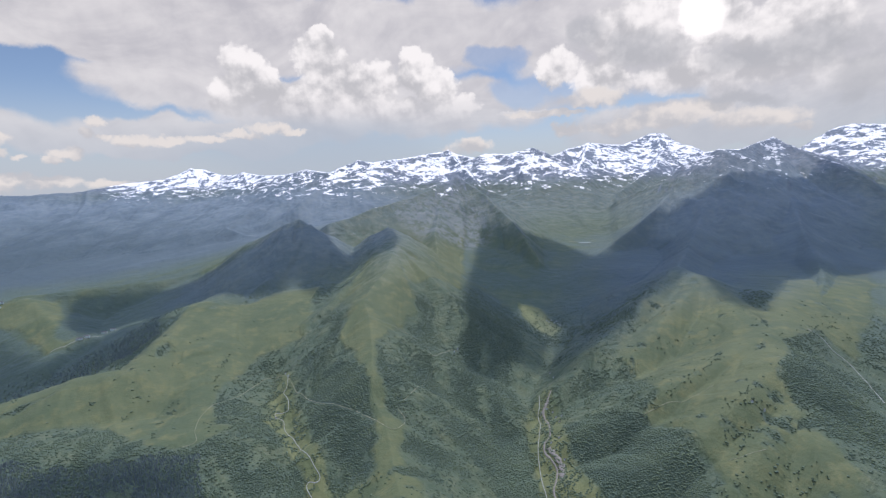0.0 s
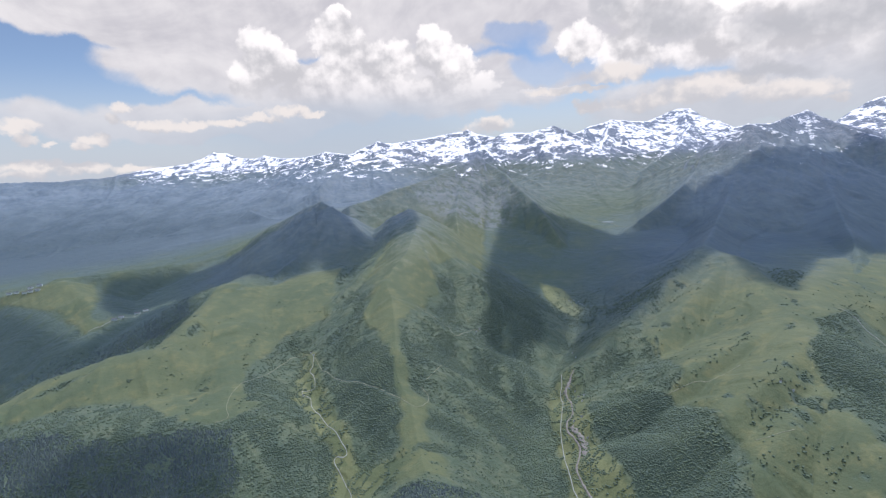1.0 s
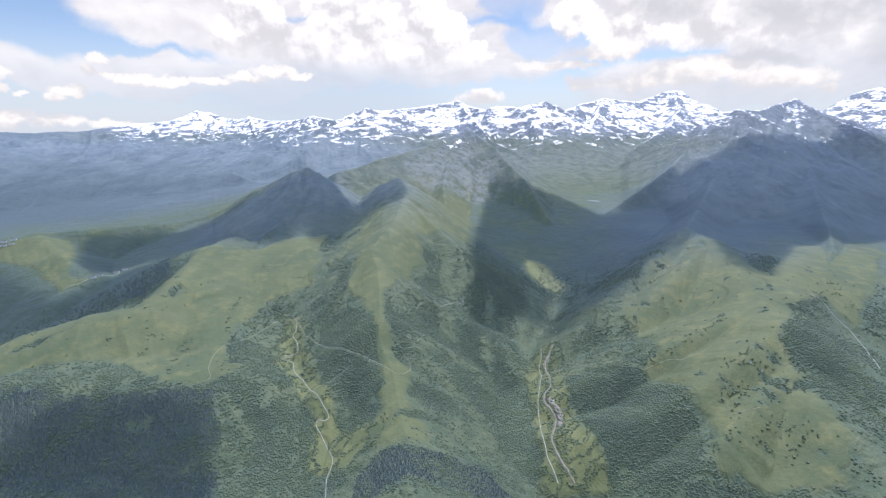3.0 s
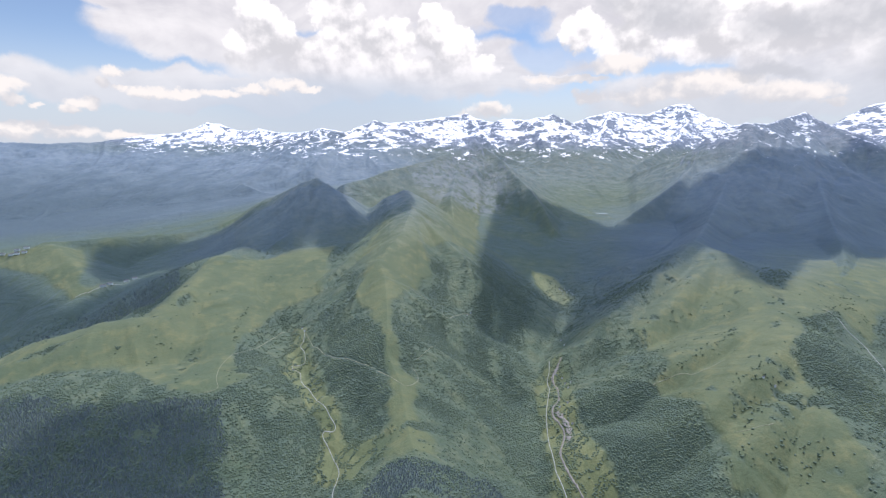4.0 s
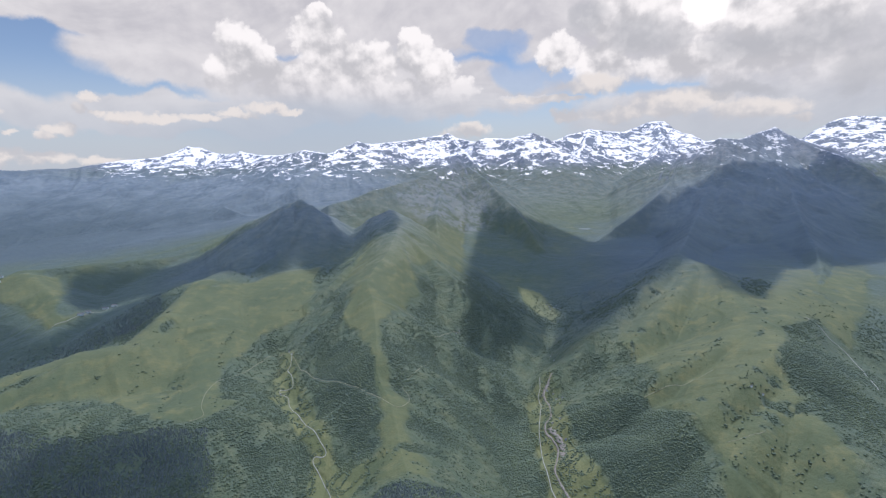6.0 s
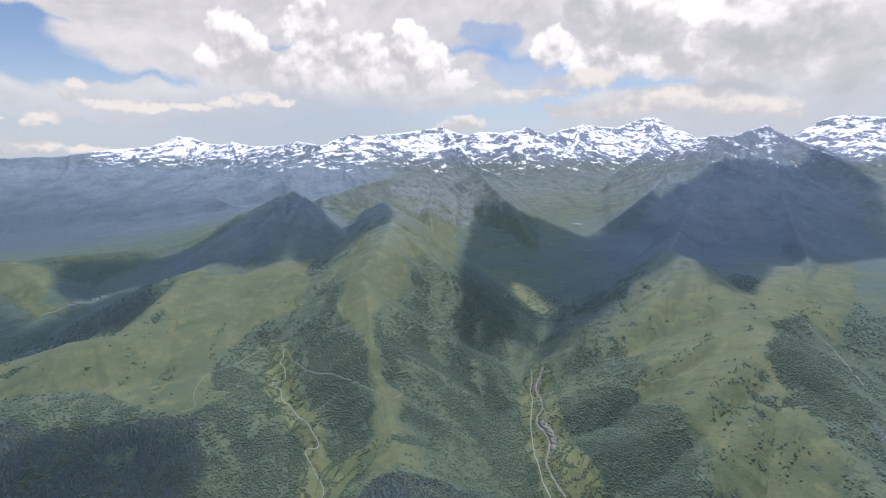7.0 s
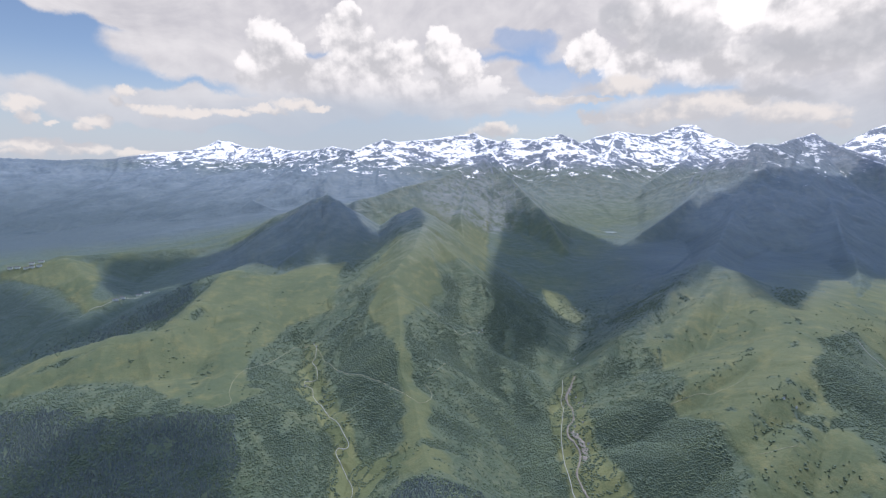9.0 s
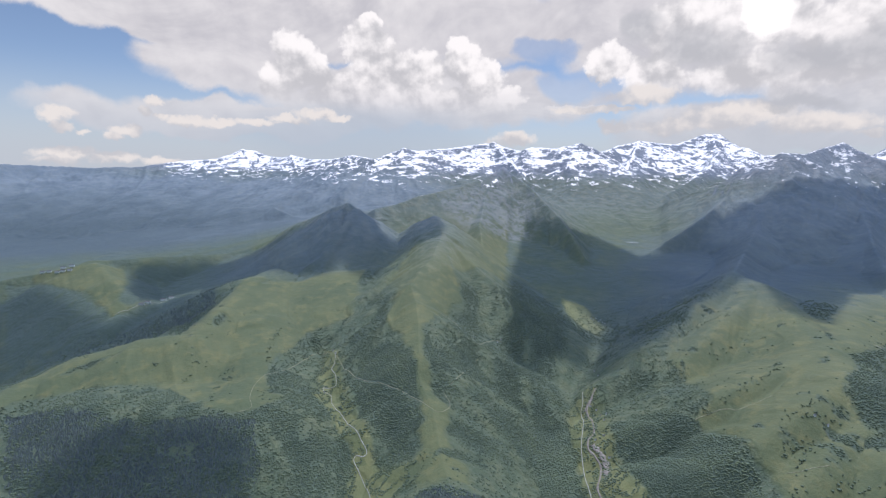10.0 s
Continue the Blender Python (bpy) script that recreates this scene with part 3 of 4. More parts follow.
def plain_material(name, dark, light, scale, roughness=0.85, specular=0.25):
    """A worn surface between two tones."""
    mat, n = material(name)
    place = n.add("ShaderNodeNewGeometry").outputs["Position"]
    coarse, fine = n.noise(place, scale, 4.0, 0.6), n.noise(place, scale * 9, 3.0, 0.6)
    finish(n, n.mix(n.step(n.math("ADD", n.math("MULTIPLY", coarse, 0.65), n.math("MULTIPLY", fine, 0.35)), 0.35, 0.65), dark, light), roughness, fine, 0.3, 0.1, specular)
    return mat


BROADLEAF = leaf_material("broadleaf foliage", (0.056, 0.086, 0.052), (0.092, 0.124, 0.064), 0.10)
CONIFER = leaf_material("conifer foliage", (0.066, 0.090, 0.088), (0.102, 0.130, 0.116), 0.22)
ROAD = plain_material("pale road", (0.20, 0.215, 0.20), (0.32, 0.34, 0.31), 0.15)
TRACK = plain_material("trodden earth", (0.16, 0.17, 0.11), (0.28, 0.28, 0.20), 0.2)
GRAVEL = plain_material("river gravel", (0.12, 0.115, 0.105), (0.24, 0.225, 0.20), 0.3)
WALLS = plain_material("pale rendered wall", (0.44, 0.50, 0.50), (0.60, 0.67, 0.67), 0.4)
SLATE = plain_material("slate roof", (0.07, 0.075, 0.085), (0.15, 0.15, 0.16), 0.6, 0.6)


def cloud_material():
    """White mist that lets a part of the sunlight through."""
    mat, n = material("white cloud")
    place = n.add("ShaderNodeNewGeometry").outputs["Position"]
    mist = n.add("ShaderNodeBsdfDiffuse", {"Color": (0.92, 0.92, 0.93, 1.0)})
    thin = n.step(n.noise(place, 0.02, 4.0), 0.3, 0.75, "LINEAR", (0.22, 0.40))
    both = n.add("ShaderNodeMixShader", {0: thin, 1: n.add("ShaderNodeBsdfTransparent").outputs[0], 2: mist.outputs[0]})
    n.add("ShaderNodeOutputMaterial", {"Surface": both.outputs[0]})
    return mat


CLOUD = cloud_material()
# Painted pale, since the reflected slopes leave the water dark.
WATER = plain_material("pale lake water", (0.30, 0.37, 0.38), (0.40, 0.46, 0.46), 0.01, 0.12, 0.5)
BARK = plain_material("grey-brown bark", (0.06, 0.05, 0.04), (0.13, 0.11, 0.09), 3.0)

# ---- cover of the land: outlines on the plan ----
WEST_SPUR_MEADOW = ((-746.7, 678.3), (-738.8, 733.6), (-611.9, 825.7), (-528.2, 845.3), (-526.2, 972), (-534.6, 1129.7),
    (-411.6, 1271.3), (-288.4, 1280.6), (-263.8, 1010.7), (-344.2, 963), (-368.5, 843.6), (-355.9, 757), (-298.6, 679.8),
    (-324.9, 632.1), (-398, 630.5), (-545, 735.8), (-638.4, 719.8), (-716.7, 702))
CENTRE_CREST_MEADOW = ((-203.4, 1146.2), (-157.3, 1387.2), (-70.2, 1313.3), (-18.3, 1079.8), (-67.8, 917.3), (-89.3, 850.4),
    (-77.1, 769.1), (-52.9, 695.5), (-25.3, 669.2), (-35.2, 607.3), (-6.3, 551.6), (1, 507.3), (-57, 507.8), (-87.1, 543.2),
    (-73, 584.1), (-68.9, 630.2), (-85.6, 711.6), (-118.6, 821.4), (-165.2, 915.4), (-156.3, 1019.4))
CENTRE_HIGH_MEADOW = ((-264.8, 1791.3), (-143.3, 1877.5), (180.9, 1999.5), (103.8, 1284.3), (-34.2, 1179.9), (-83.6, 1409.7),
    (-178.7, 1773.5))
EAST_HILL_MEADOW_OUTLINE = ((507.6, 1047.3), (643, 1134.3), (680.1, 1091.7), (663.9, 959.7), (630.8, 828.7), (574.5, 720.4),
    (541.4, 665.4), (503.6, 533.6), (499.6, 478.5), (461, 429.8), (333.6, 462.8), (372.2, 541.5), (357.9, 556.2), (353.1, 634.5),
    (316.7, 664.5), (370.4, 691.7), (392.4, 896.4))
EAST_BANK_MEADOW = ((884.8, 1073.7), (1065.7, 1141.4), (940, 928.1), (804.2, 812.2), (772.5, 856.2))
VALLEY_FIELDS = ((231.7, 876.6), (242.6, 853.3), (238.8, 795.7), (217.2, 654.6), (218.5, 592.9), (229.7, 517.9), (226.4, 487),
    (150.1, 516.6), (159.6, 589.2), (166.6, 696.6), (173.1, 774.9), (198.2, 822.3))
WEST_VALLEY_FIELDS = ((-294.5, 915.5), (-255.6, 878.8), (-222.6, 771.9), (-157.3, 652.8), (-135.8, 585.1), (-78, 566.5),
    (-98.7, 503.4), (-159.8, 522.2), (-161.5, 592.6), (-213, 680.4), (-260.6, 733.7))
PLATEAU_MEADOW = ((-1277.7, 1307.6), (-1169.9, 1316.3), (-1106.7, 1341.6), (-1057.3, 1382.6), (-968.1, 1266.9), (-917.5, 1163.9),
    (-867, 1154.1), (-891.4, 1105), (-949.6, 1149.8), (-1011, 1192.3), (-1139.3, 1237.7), (-1256.7, 1281))
HILL_SADDLE_MEADOW = ((687, 1128), (691, 1087), (674, 957), (642, 830), (610, 771), (659, 784), (773, 856), (954, 931),
    (1280, 1276), (1095, 1230), (976, 1208), (714, 929), (701, 1039))
VILLAGE_MEADOW = ((280, 1362), (338, 1323), (363, 1204), (333, 1147), (302, 1201), (274, 1286))
WEST_WOOD = ((-720.9, 650.2), (-600.4, 634.1), (-520.8, 607.1), (-458.7, 596.5), (-390.1, 615.1), (-311.8, 618.6), (-282.7, 567.4),
    (-249, 469.8), (-545.4, 467.2))
NEAR_WOOD = ((-56.9, 500), (-25.5, 491.6), (10.2, 492), (60.2, 513), (115.3, 469.3), (-83.6, 415), (-81.4, 483.5))
CENTRE_WOOD = ((-157.6, 866.7), (-102.1, 773.4), (-85.3, 666.5), (-74, 631.6), (-97, 588.8), (-157.3, 652.8), (-199.3, 759.4),
    (-193.5, 827.7))
EAST_LOWER_WOOD = ((239.6, 690.1), (301.2, 691.8), (332.8, 663.6), (345.6, 561.3), (359.7, 538.1), (310.3, 448.8), (231.8, 484.1),
    (218.7, 549.9), (213.4, 656.3))
OVAL_WOOD = ((554.3, 676.4), (632.3, 747.9), (676.5, 759.2), (676, 716.6), (616.1, 610.6), (576.8, 550.9), (532, 532),
    (516.6, 543.5), (536.7, 607.3))
WEST_SLOPE_WOOD = ((-310.2, 616.5), (-335.1, 723.5), (-307, 786.6), (-247.6, 722.6), (-197.5, 655.9), (-159.5, 585.2),
    (-138.6, 524.6), (-118, 462.5), (-243.3, 470.2))
WEST_FLANK_WOOD = ((-353.7, 779.7), (-368.5, 869.4), (-329.3, 954.1), (-273.4, 973.5), (-302, 899), (-295.1, 810.4))
SPUR_FLANK_WOOD = ((-54.5, 886.4), (7.5, 1062.8), (78.5, 939.6), (170.3, 909.4), (189.1, 802.4), (159.3, 642.1), (151.3, 552.1),
    (66.3, 510.1), (11.4, 523.4), (-19.3, 620.7), (-21.2, 687.4), (-60.8, 745.6))
EAST_SLOPE_WOOD = ((262.8, 833.3), (368.5, 892.6), (410, 858.7), (375.7, 719.6), (313.9, 678.5), (239.6, 690.1), (245.4, 804.3))
WEST_FOOT_WOOD = ((-738.4, 668.8), (-718.8, 704.1), (-618.9, 697.7), (-526.8, 708.7), (-396.6, 626.8), (-458.7, 596.5),
    (-588.6, 620), (-693.5, 622.6))
# The next two outlines bound the slopes tinted blue for haze.
DARK_MOUNTAIN_HAZE = ((511.5, 1514.5), (803, 1926.8), (1022.7, 2068.7), (1213.8, 2038.3), (1398.7, 2076), (1737, 2305.8),
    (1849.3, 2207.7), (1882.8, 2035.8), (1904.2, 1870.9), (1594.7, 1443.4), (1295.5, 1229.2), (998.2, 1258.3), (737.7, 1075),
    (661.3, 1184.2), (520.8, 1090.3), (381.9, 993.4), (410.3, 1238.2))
DARK_PEAK_HAZE = ((-755.7, 1351.2), (-825.5, 1596.6), (-685.8, 1598), (-541.3, 1587.9), (-397.2, 1557), (-364.2, 1752.7),
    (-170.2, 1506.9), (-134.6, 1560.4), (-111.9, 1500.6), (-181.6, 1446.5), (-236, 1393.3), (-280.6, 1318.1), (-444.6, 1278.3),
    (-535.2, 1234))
MIDDLE_SCREE = ((-121.5, 1898.1), (-9.3, 2029.8), (116.3, 2154.2), (238.6, 2102.2), (286.7, 1995.5), (228.6, 1784.5),
    (98.1, 1769.9), (-30.5, 1800.8))
MIDDLE_PEAK = ((-167.9, 2908.5), (58.2, 3084.9), (167.3, 2236.2), (346.8, 2918.8), (366.7, 2043), (272.4, 1965.9), (-76.5, 1889))
MIDDLE_SNOW = ((55.2, 2120.7), (175.1, 2192.3), (182.1, 2139.2), (111.8, 2046.4), (44.2, 2061.9))
HOLLOW_WOOD = ((-1051.7, 970.1), (-977.1, 972.1), (-595, 940.9), (-590.9, 1046.2), (-847.8, 1525.1), (-1032.5, 1395.7),
    (-922.5, 1212.8), (-866.6, 1160.5), (-908, 1109.2), (-1128.2, 1244), (-1333, 1276.3))

# Far western slopes, also tinted blue for haze.
WEST_FAR_HAZE = ((-5200, 1900), (-1500, 2000), (-900, 2060), (-420, 2130), (-220, 2500), (-60, 2900), (-800, 3400),
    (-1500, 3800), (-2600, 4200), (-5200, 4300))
MEADOWS = (WEST_SPUR_MEADOW, CENTRE_CREST_MEADOW, CENTRE_HIGH_MEADOW, EAST_HILL_MEADOW_OUTLINE, EAST_BANK_MEADOW, VALLEY_FIELDS, WEST_VALLEY_FIELDS, PLATEAU_MEADOW, HILL_SADDLE_MEADOW, VILLAGE_MEADOW)
DENSE_WOODS = (WEST_WOOD, NEAR_WOOD, CENTRE_WOOD, EAST_LOWER_WOOD, OVAL_WOOD, HOLLOW_WOOD)
OPEN_WOODS = (WEST_SLOPE_WOOD, WEST_FLANK_WOOD, SPUR_FLANK_WOOD, EAST_SLOPE_WOOD, WEST_FOOT_WOOD)


def cover_of(x, y, z, rib):
    """Shares of meadow and of wood at places of the plan, each 0 to 1."""
    ragged = 26 * rough(x, y, 60, 5, 131, gain=0.65) + 16 * np.clip(rib, -0.4, 0.4)
    meadow, woods = np.zeros_like(x), np.zeros_like(x)
    for outline in MEADOWS:
        meadow = np.maximum(meadow, np.clip((inside(x, y, outline) + ragged) / 12 + 0.5, 0, 1))
    for outline in DENSE_WOODS:
        woods = np.maximum(woods, np.clip((inside(x, y, outline) + 0.9 * ragged) / 8 + 0.5, 0, 1))
    grassy_crest = np.clip((34 - inside_line(x, y, [p[:2] for p in WEST_SPUR_CREST[1:]])) / 10 + 0.25 * ragged / 10, 0, 1)
    meadow = np.maximum(meadow, grassy_crest)
    meadow = np.maximum(meadow, np.clip((30 - inside_line(x, y, [p[:2] for p in EAST_HILL_CREST[1:6]])) / 10 + 0.25 * ragged / 10, 0, 1))
    patchy = np.clip(rough(x, y, 120, 5, 151) * 3.2 + 0.75 - 3.5 * rib - np.clip((z - 300) / 90, 0, 1.4), 0, 1)
    clearing = np.clip(rough(x, y, 42, 4, 161, gain=0.6) * 6 - 1.3, 0, 1)
    woods = np.maximum(woods, patchy * (1 - meadow) * (1 - clearing))
    gully = np.clip(-rib * 9 - 1.1 + 2.5 * rough(x, y, 60, 3, 191), 0, 1) * (z < 320)
    woods = np.maximum(woods, 0.9 * gully)
    # Clumps on the pastures of the east hill, glades in the woods.
    clumps = np.clip(rough(x, y, 46, 4, 197, gain=0.6) * 9 - 1.6 - 3 * rib, 0, 1) * np.clip(x / 80 - 1, 0, 1) * (z < 330)
    glades = np.clip(rough(x, y, 60, 5, 199, gain=0.65) * 8 - 1.5, 0, 1)
    woods = np.maximum(woods, 0.9 * clumps) * (1 - 0.8 * glades)
    plateau = np.clip((inside(x, y, PLATEAU_MEADOW) + 0.4 * ragged) / 10 + 0.5, 0, 1)
    woods = woods * (1 - plateau)
    pasture = np.clip((inside(x, y, WEST_SPUR_MEADOW) - 4) / 12, 0, 1)
    for outline in (VALLEY_FIELDS, WEST_VALLEY_FIELDS, VILLAGE_MEADOW):
        pasture = np.maximum(pasture, np.clip((inside(x, y, outline) + 0.5 * ragged) / 6 + 0.5, 0, 1))
    woods = woods * (1 - 0.92 * pasture)
    return np.maximum(meadow, pasture) * (1 - woods), woods


def make_ground():
    """One sheet from under the camera to beyond the far range, finer where it is seen from near by."""
    front = np.linspace(-57, 57, 960)
    bearings = np.radians(np.r_[front, np.linspace(57, 303, 92)[1:-1]])
    ranges = np.r_[np.linspace(0.02, 360, 16)[:-1], 360 * (6300 / 360) ** np.linspace(0, 1, 640)]
    nb, nr = len(bearings), len(ranges)
    x = (ranges[:, None] * np.sin(bearings)[None, :]).ravel()
    y = (ranges[:, None] * np.cos(bearings)[None, :]).ravel()
    z, rib = land_of(x, y)
    meadow, woods = cover_of(x, y, z, rib)
    i, j = np.meshgrid(np.arange(nr - 1), np.arange(nb), indexing="ij")
    k = (j + 1) % nb
    quads = np.stack((i * nb + j, i * nb + k, (i + 1) * nb + k, (i + 1) * nb + j), -1)[..., ::-1].reshape(-1, 4)
    mesh = bpy.data.meshes.new("ground")
    fill(mesh, np.c_[x, y, z], quads)
    # Share of the painted blue haze, with blurred edges.
    haze_tint = np.zeros_like(x)
    for outline, share, blur, wild in ((WEST_FAR_HAZE, 1.0, 420, 150), (DARK_MOUNTAIN_HAZE, 0.8, 260, 120), (DARK_PEAK_HAZE, 0.6, 120, 60)):
        haze_tint = np.maximum(haze_tint, share * np.clip((inside(x, y, outline) + wild * rough(x, y, 420, 5, 351)) / blur + 0.5, 0, 1))
    # The last snow lies on the middle and the east of the range.
    snowfield = np.clip((x + 0.66 * y + 260 * rough(x, y, 300, 4, 377)) / 160 + 0.5, 0, 1)
    snowfield = snowfield * (1 - np.clip((inside(x, y, MIDDLE_PEAK) + 30 * rough(x, y, 90, 4, 387)) / 30 + 0.5, 0, 1))
    snowfield = snowfield + 1.5 * np.clip((inside(x, y, MIDDLE_SNOW) + 30 * rough(x, y, 60, 4, 383)) / 30 + 0.5, 0, 1)
    snowfield = snowfield * (1 - 0.32 * np.clip((x - 1050) / 150, 0, 1) * np.clip((2750 - y) / 150, 0, 1))
    stones = np.clip((inside(x, y, MIDDLE_SCREE) + 60 * rough(x, y, 130, 5, 391)) / 60 + 0.5, 0, 1)
    fields = np.zeros_like(x)
    for outline in (VALLEY_FIELDS, WEST_VALLEY_FIELDS, VILLAGE_MEADOW):
        fields = np.maximum(fields, np.clip((inside(x, y, outline) + 30 * rough(x, y, 40, 4, 407)) / 5, 0, 1))
    for name, values in (("meadow", meadow), ("fields", fields), ("woods", woods), ("haze_tint", haze_tint), ("snowfield", snowfield), ("stones", stones)):
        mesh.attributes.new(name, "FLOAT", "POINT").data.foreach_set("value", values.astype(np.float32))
    mesh.materials.append(GROUND)
    return tagged(new("ground", mesh), "green mountain slopes rising to a rocky snow-streaked range", "ground", kind="structure")


def fill(mesh, verts, faces, smooth=True):
    """Fill a mesh from arrays of corners and of faces with as many corners each."""
    sides = faces.shape[1]
    mesh.vertices.add(len(verts))
    mesh.vertices.foreach_set("co", np.ascontiguousarray(verts, np.float32).ravel())
    mesh.loops.add(faces.size)
    mesh.loops.foreach_set("vertex_index", np.ascontiguousarray(faces, np.int32).ravel())
    mesh.polygons.add(len(faces))
    mesh.polygons.foreach_set("loop_start", np.arange(0, faces.size, sides, dtype=np.int32))
    mesh.polygons.foreach_set("use_smooth", np.full(len(faces), smooth))
    mesh.update(calc_edges=True)


make_ground()

# ---- roads, tracks and water ----
WEST_ROAD = ((-267.9, 882.8), (-260.2, 866.8), (-252.9, 832.3), (-255, 819.9), (-242.2, 799.9), (-234.5, 774.2), (-239.7, 770.9),
    (-254.4, 770), (-251.5, 757.1), (-237.4, 751.3), (-228.1, 725.4), (-217.7, 708.3), (-208.4, 700.6), (-198.8, 684.8),
    (-189.8, 670.3), (-174.9, 646.5), (-161.4, 625.2), (-154, 613.4), (-147.5, 605.2), (-143.8, 598.1), (-147, 593.9),
    (-157.7, 595.5), (-160.7, 591.2), (-157.8, 584.8), (-152.7, 578.9), (-145.3, 568.8), (-131.5, 546.1), (-126.2, 531.1),
    (-126.9, 520.1), (-128, 502.5), (-120.7, 464.3))
WEST_TRACK = ((-355.7, 761.1), (-356.6, 740.8), (-352.9, 707.6), (-342.2, 672.6), (-327.6, 646.4), (-331.5, 636.6), (-340.5, 632.7))
WEST_TRACK_UPPER = ((-355.7, 761.1), (-341.8, 774.8), (-327, 801.1), (-319.4, 852.2), (-308.6, 902.5), (-270.9, 885.2))
HOOK_TRACK = ((-261.2, 870.5), (-230.1, 810.3), (-206.1, 787.3), (-164.8, 736.3), (-131.7, 710.2), (-101.8, 691.1), (-72.5, 665.1),
    (-53.9, 647.3), (-41.4, 649.4), (-32.1, 666.4), (-30.3, 686.4), (-35.1, 694.7), (-41.6, 699.8))
SPUR_TRACK = ((-59.2, 970.6), (-50.1, 955.7), (-28.9, 962.3), (6.9, 914.6), (17.8, 880.4), (50.7, 979.4), (75.7, 983.9))
SPUR_TRACK_LOWER = ((17.2, 845.5), (1, 804), (-22.8, 737.6), (-38.5, 710.8))
VALLEY_ROAD = ((220.8, 861.3), (213.3, 828.1), (206.6, 811.2), (203.8, 781.2), (192.3, 741.5), (179.5, 698.3), (173.6, 667.7),
    (170.4, 641.1), (166.7, 608.6), (165.4, 583.4), (163.7, 560.9), (165.8, 542.1), (167.7, 521.2))
RIVER = ((241.4, 849.6), (229.7, 831.6), (216.2, 808.5), (215.1, 771), (203.8, 716.5), (192.4, 703.5), (186.6, 686.9),
    (186.7, 672.5), (191, 657.8), (194.5, 640.4), (182.4, 607.6), (175.6, 590.8), (176, 571.1), (177.4, 548.4), (181.9, 530.3),
    (186.3, 513))
RIVER_BAR = ((192.8, 683.6), (196.8, 664.4), (201, 649.9), (201, 634.1), (191.2, 610.9))
RIVER_BAR_UPPER = ((231, 830), (220, 817), (212, 807))
EAST_ROAD = ((743.4, 855.4), (759.4, 839.9), (761.5, 814.5), (777.9, 800.2), (777.8, 781.2), (757.7, 737.6), (703.5, 653.6))
LAKE_SILL = ((592.9, 1919.9), (646.6, 1956.3), (681.6, 1940.3), (687.6, 1845.9))
PLATEAU_ROAD = ((-890.7, 1113.6), (-879.4, 1137.3), (-868, 1156.3), (-851.7, 1191.4), (-839.4, 1241.1), (-812.1, 1253.4))
EAST_TRACK = ((382.9, 536.5), (394.1, 532.8), (408.2, 533.7), (429, 534.1))
EAST_TRACK_LOWER = ((323.4, 660.2), (360.5, 667.6), (403.6, 669), (454.8, 685.2))
ROADS_AND_TRACKS = (WEST_ROAD, VALLEY_ROAD, EAST_ROAD, WEST_TRACK, WEST_TRACK_UPPER, HOOK_TRACK, SPUR_TRACK, RIVER)

# Hedges and rows of trees.
EAST_ROWS = (((408, 696), (438, 704), (502, 744)),
    ((426, 606), (454, 607), (493, 604)),
    ((386, 530), (434, 572), (482, 601)),
    ((432, 501), (453, 508), (475, 508)),
    ((400, 498), (431, 514), (461, 527)),
    ((343, 486), (367, 499), (389, 512)),
    ((286, 684), (336, 671), (396, 686)),
    ((265, 566), (312, 565), (355, 562)),
    ((536, 653), (528, 600), (510, 540)),
    ((408, 608), (432, 609), (486, 634)),
    ((372, 554), (420, 574), (441, 582)),
    ((430, 483), (453, 490), (470, 488)),
    ((436, 948), (504, 995), (566, 999)),
    ((462, 877), (537, 914), (576, 905)),
    ((746, 866), (833, 901), (846, 862)),
    ((831, 927), (902, 939)))
WEST_ROWS = (((-281, 689), (-228, 662), (-196, 627), (-176, 587)),
    ((-154, 682), (-111, 626), (-70, 561)),
    ((-129, 592), (-102, 574), (-69, 551)),
    ((-402, 960), (-396, 884), (-370, 808)),
    ((-325, 981), (-334, 929)),
    ((-83, 493), (-67, 530), (-55, 574)),
    ((-20, 656), (12, 593), (55, 539)),
    ((65, 649), (94, 602), (120, 561)),
    ((102, 832), (138, 781), (159, 700)))
TREE_ROWS = EAST_ROWS + WEST_ROWS

# Places of houses, as x, y and turn, and of the lake.
HOUSES_NEARER = ((338.7, 1257.6, 0), (342.6, 1247.8, 20), (352.5, 1256.7, 70), (354.2, 1238.9, 30), (362.6, 1247.3, 10),
    (362.4, 1229.6, 50), (340.5, 1227.4, 80), (366.1, 1220.8, 0), (231, 778.8, 20), (238.5, 770.5, 60), (230.7, 800.4, 0),
    (228.2, 747.8, 35), (223.1, 812.1, 10), (208.9, 739.8, 75), (198.9, 690.3, 40), (211.4, 690.8, 15), (208.3, 649.2, 0),
    (-270.6, 888.6, 30), (-260.8, 873.5, 80), (-249.6, 753.8, 10), (72.3, 989, 10), (64.5, 983, 55), (459.7, 606.6, 10),
    (472.7, 598.8, 40), (259.6, 925.2, 0), (258.6, 895.3, 60))
HOUSES_TOWN = ((606.3, 542.8, 20), (606.2, 538.5, 60), (608.2, 536.3, 10), (608.4, 532.2, 75), (601.8, 532.2, 35),
    (618.6, 539.2, 0), (609, 526.8, 45), (601.4, 527.6, 15), (601.5, 523.4, 60), (617.3, 532.7, 25), (613.4, 546.8, 80),
    (602.3, 519.2, 5))
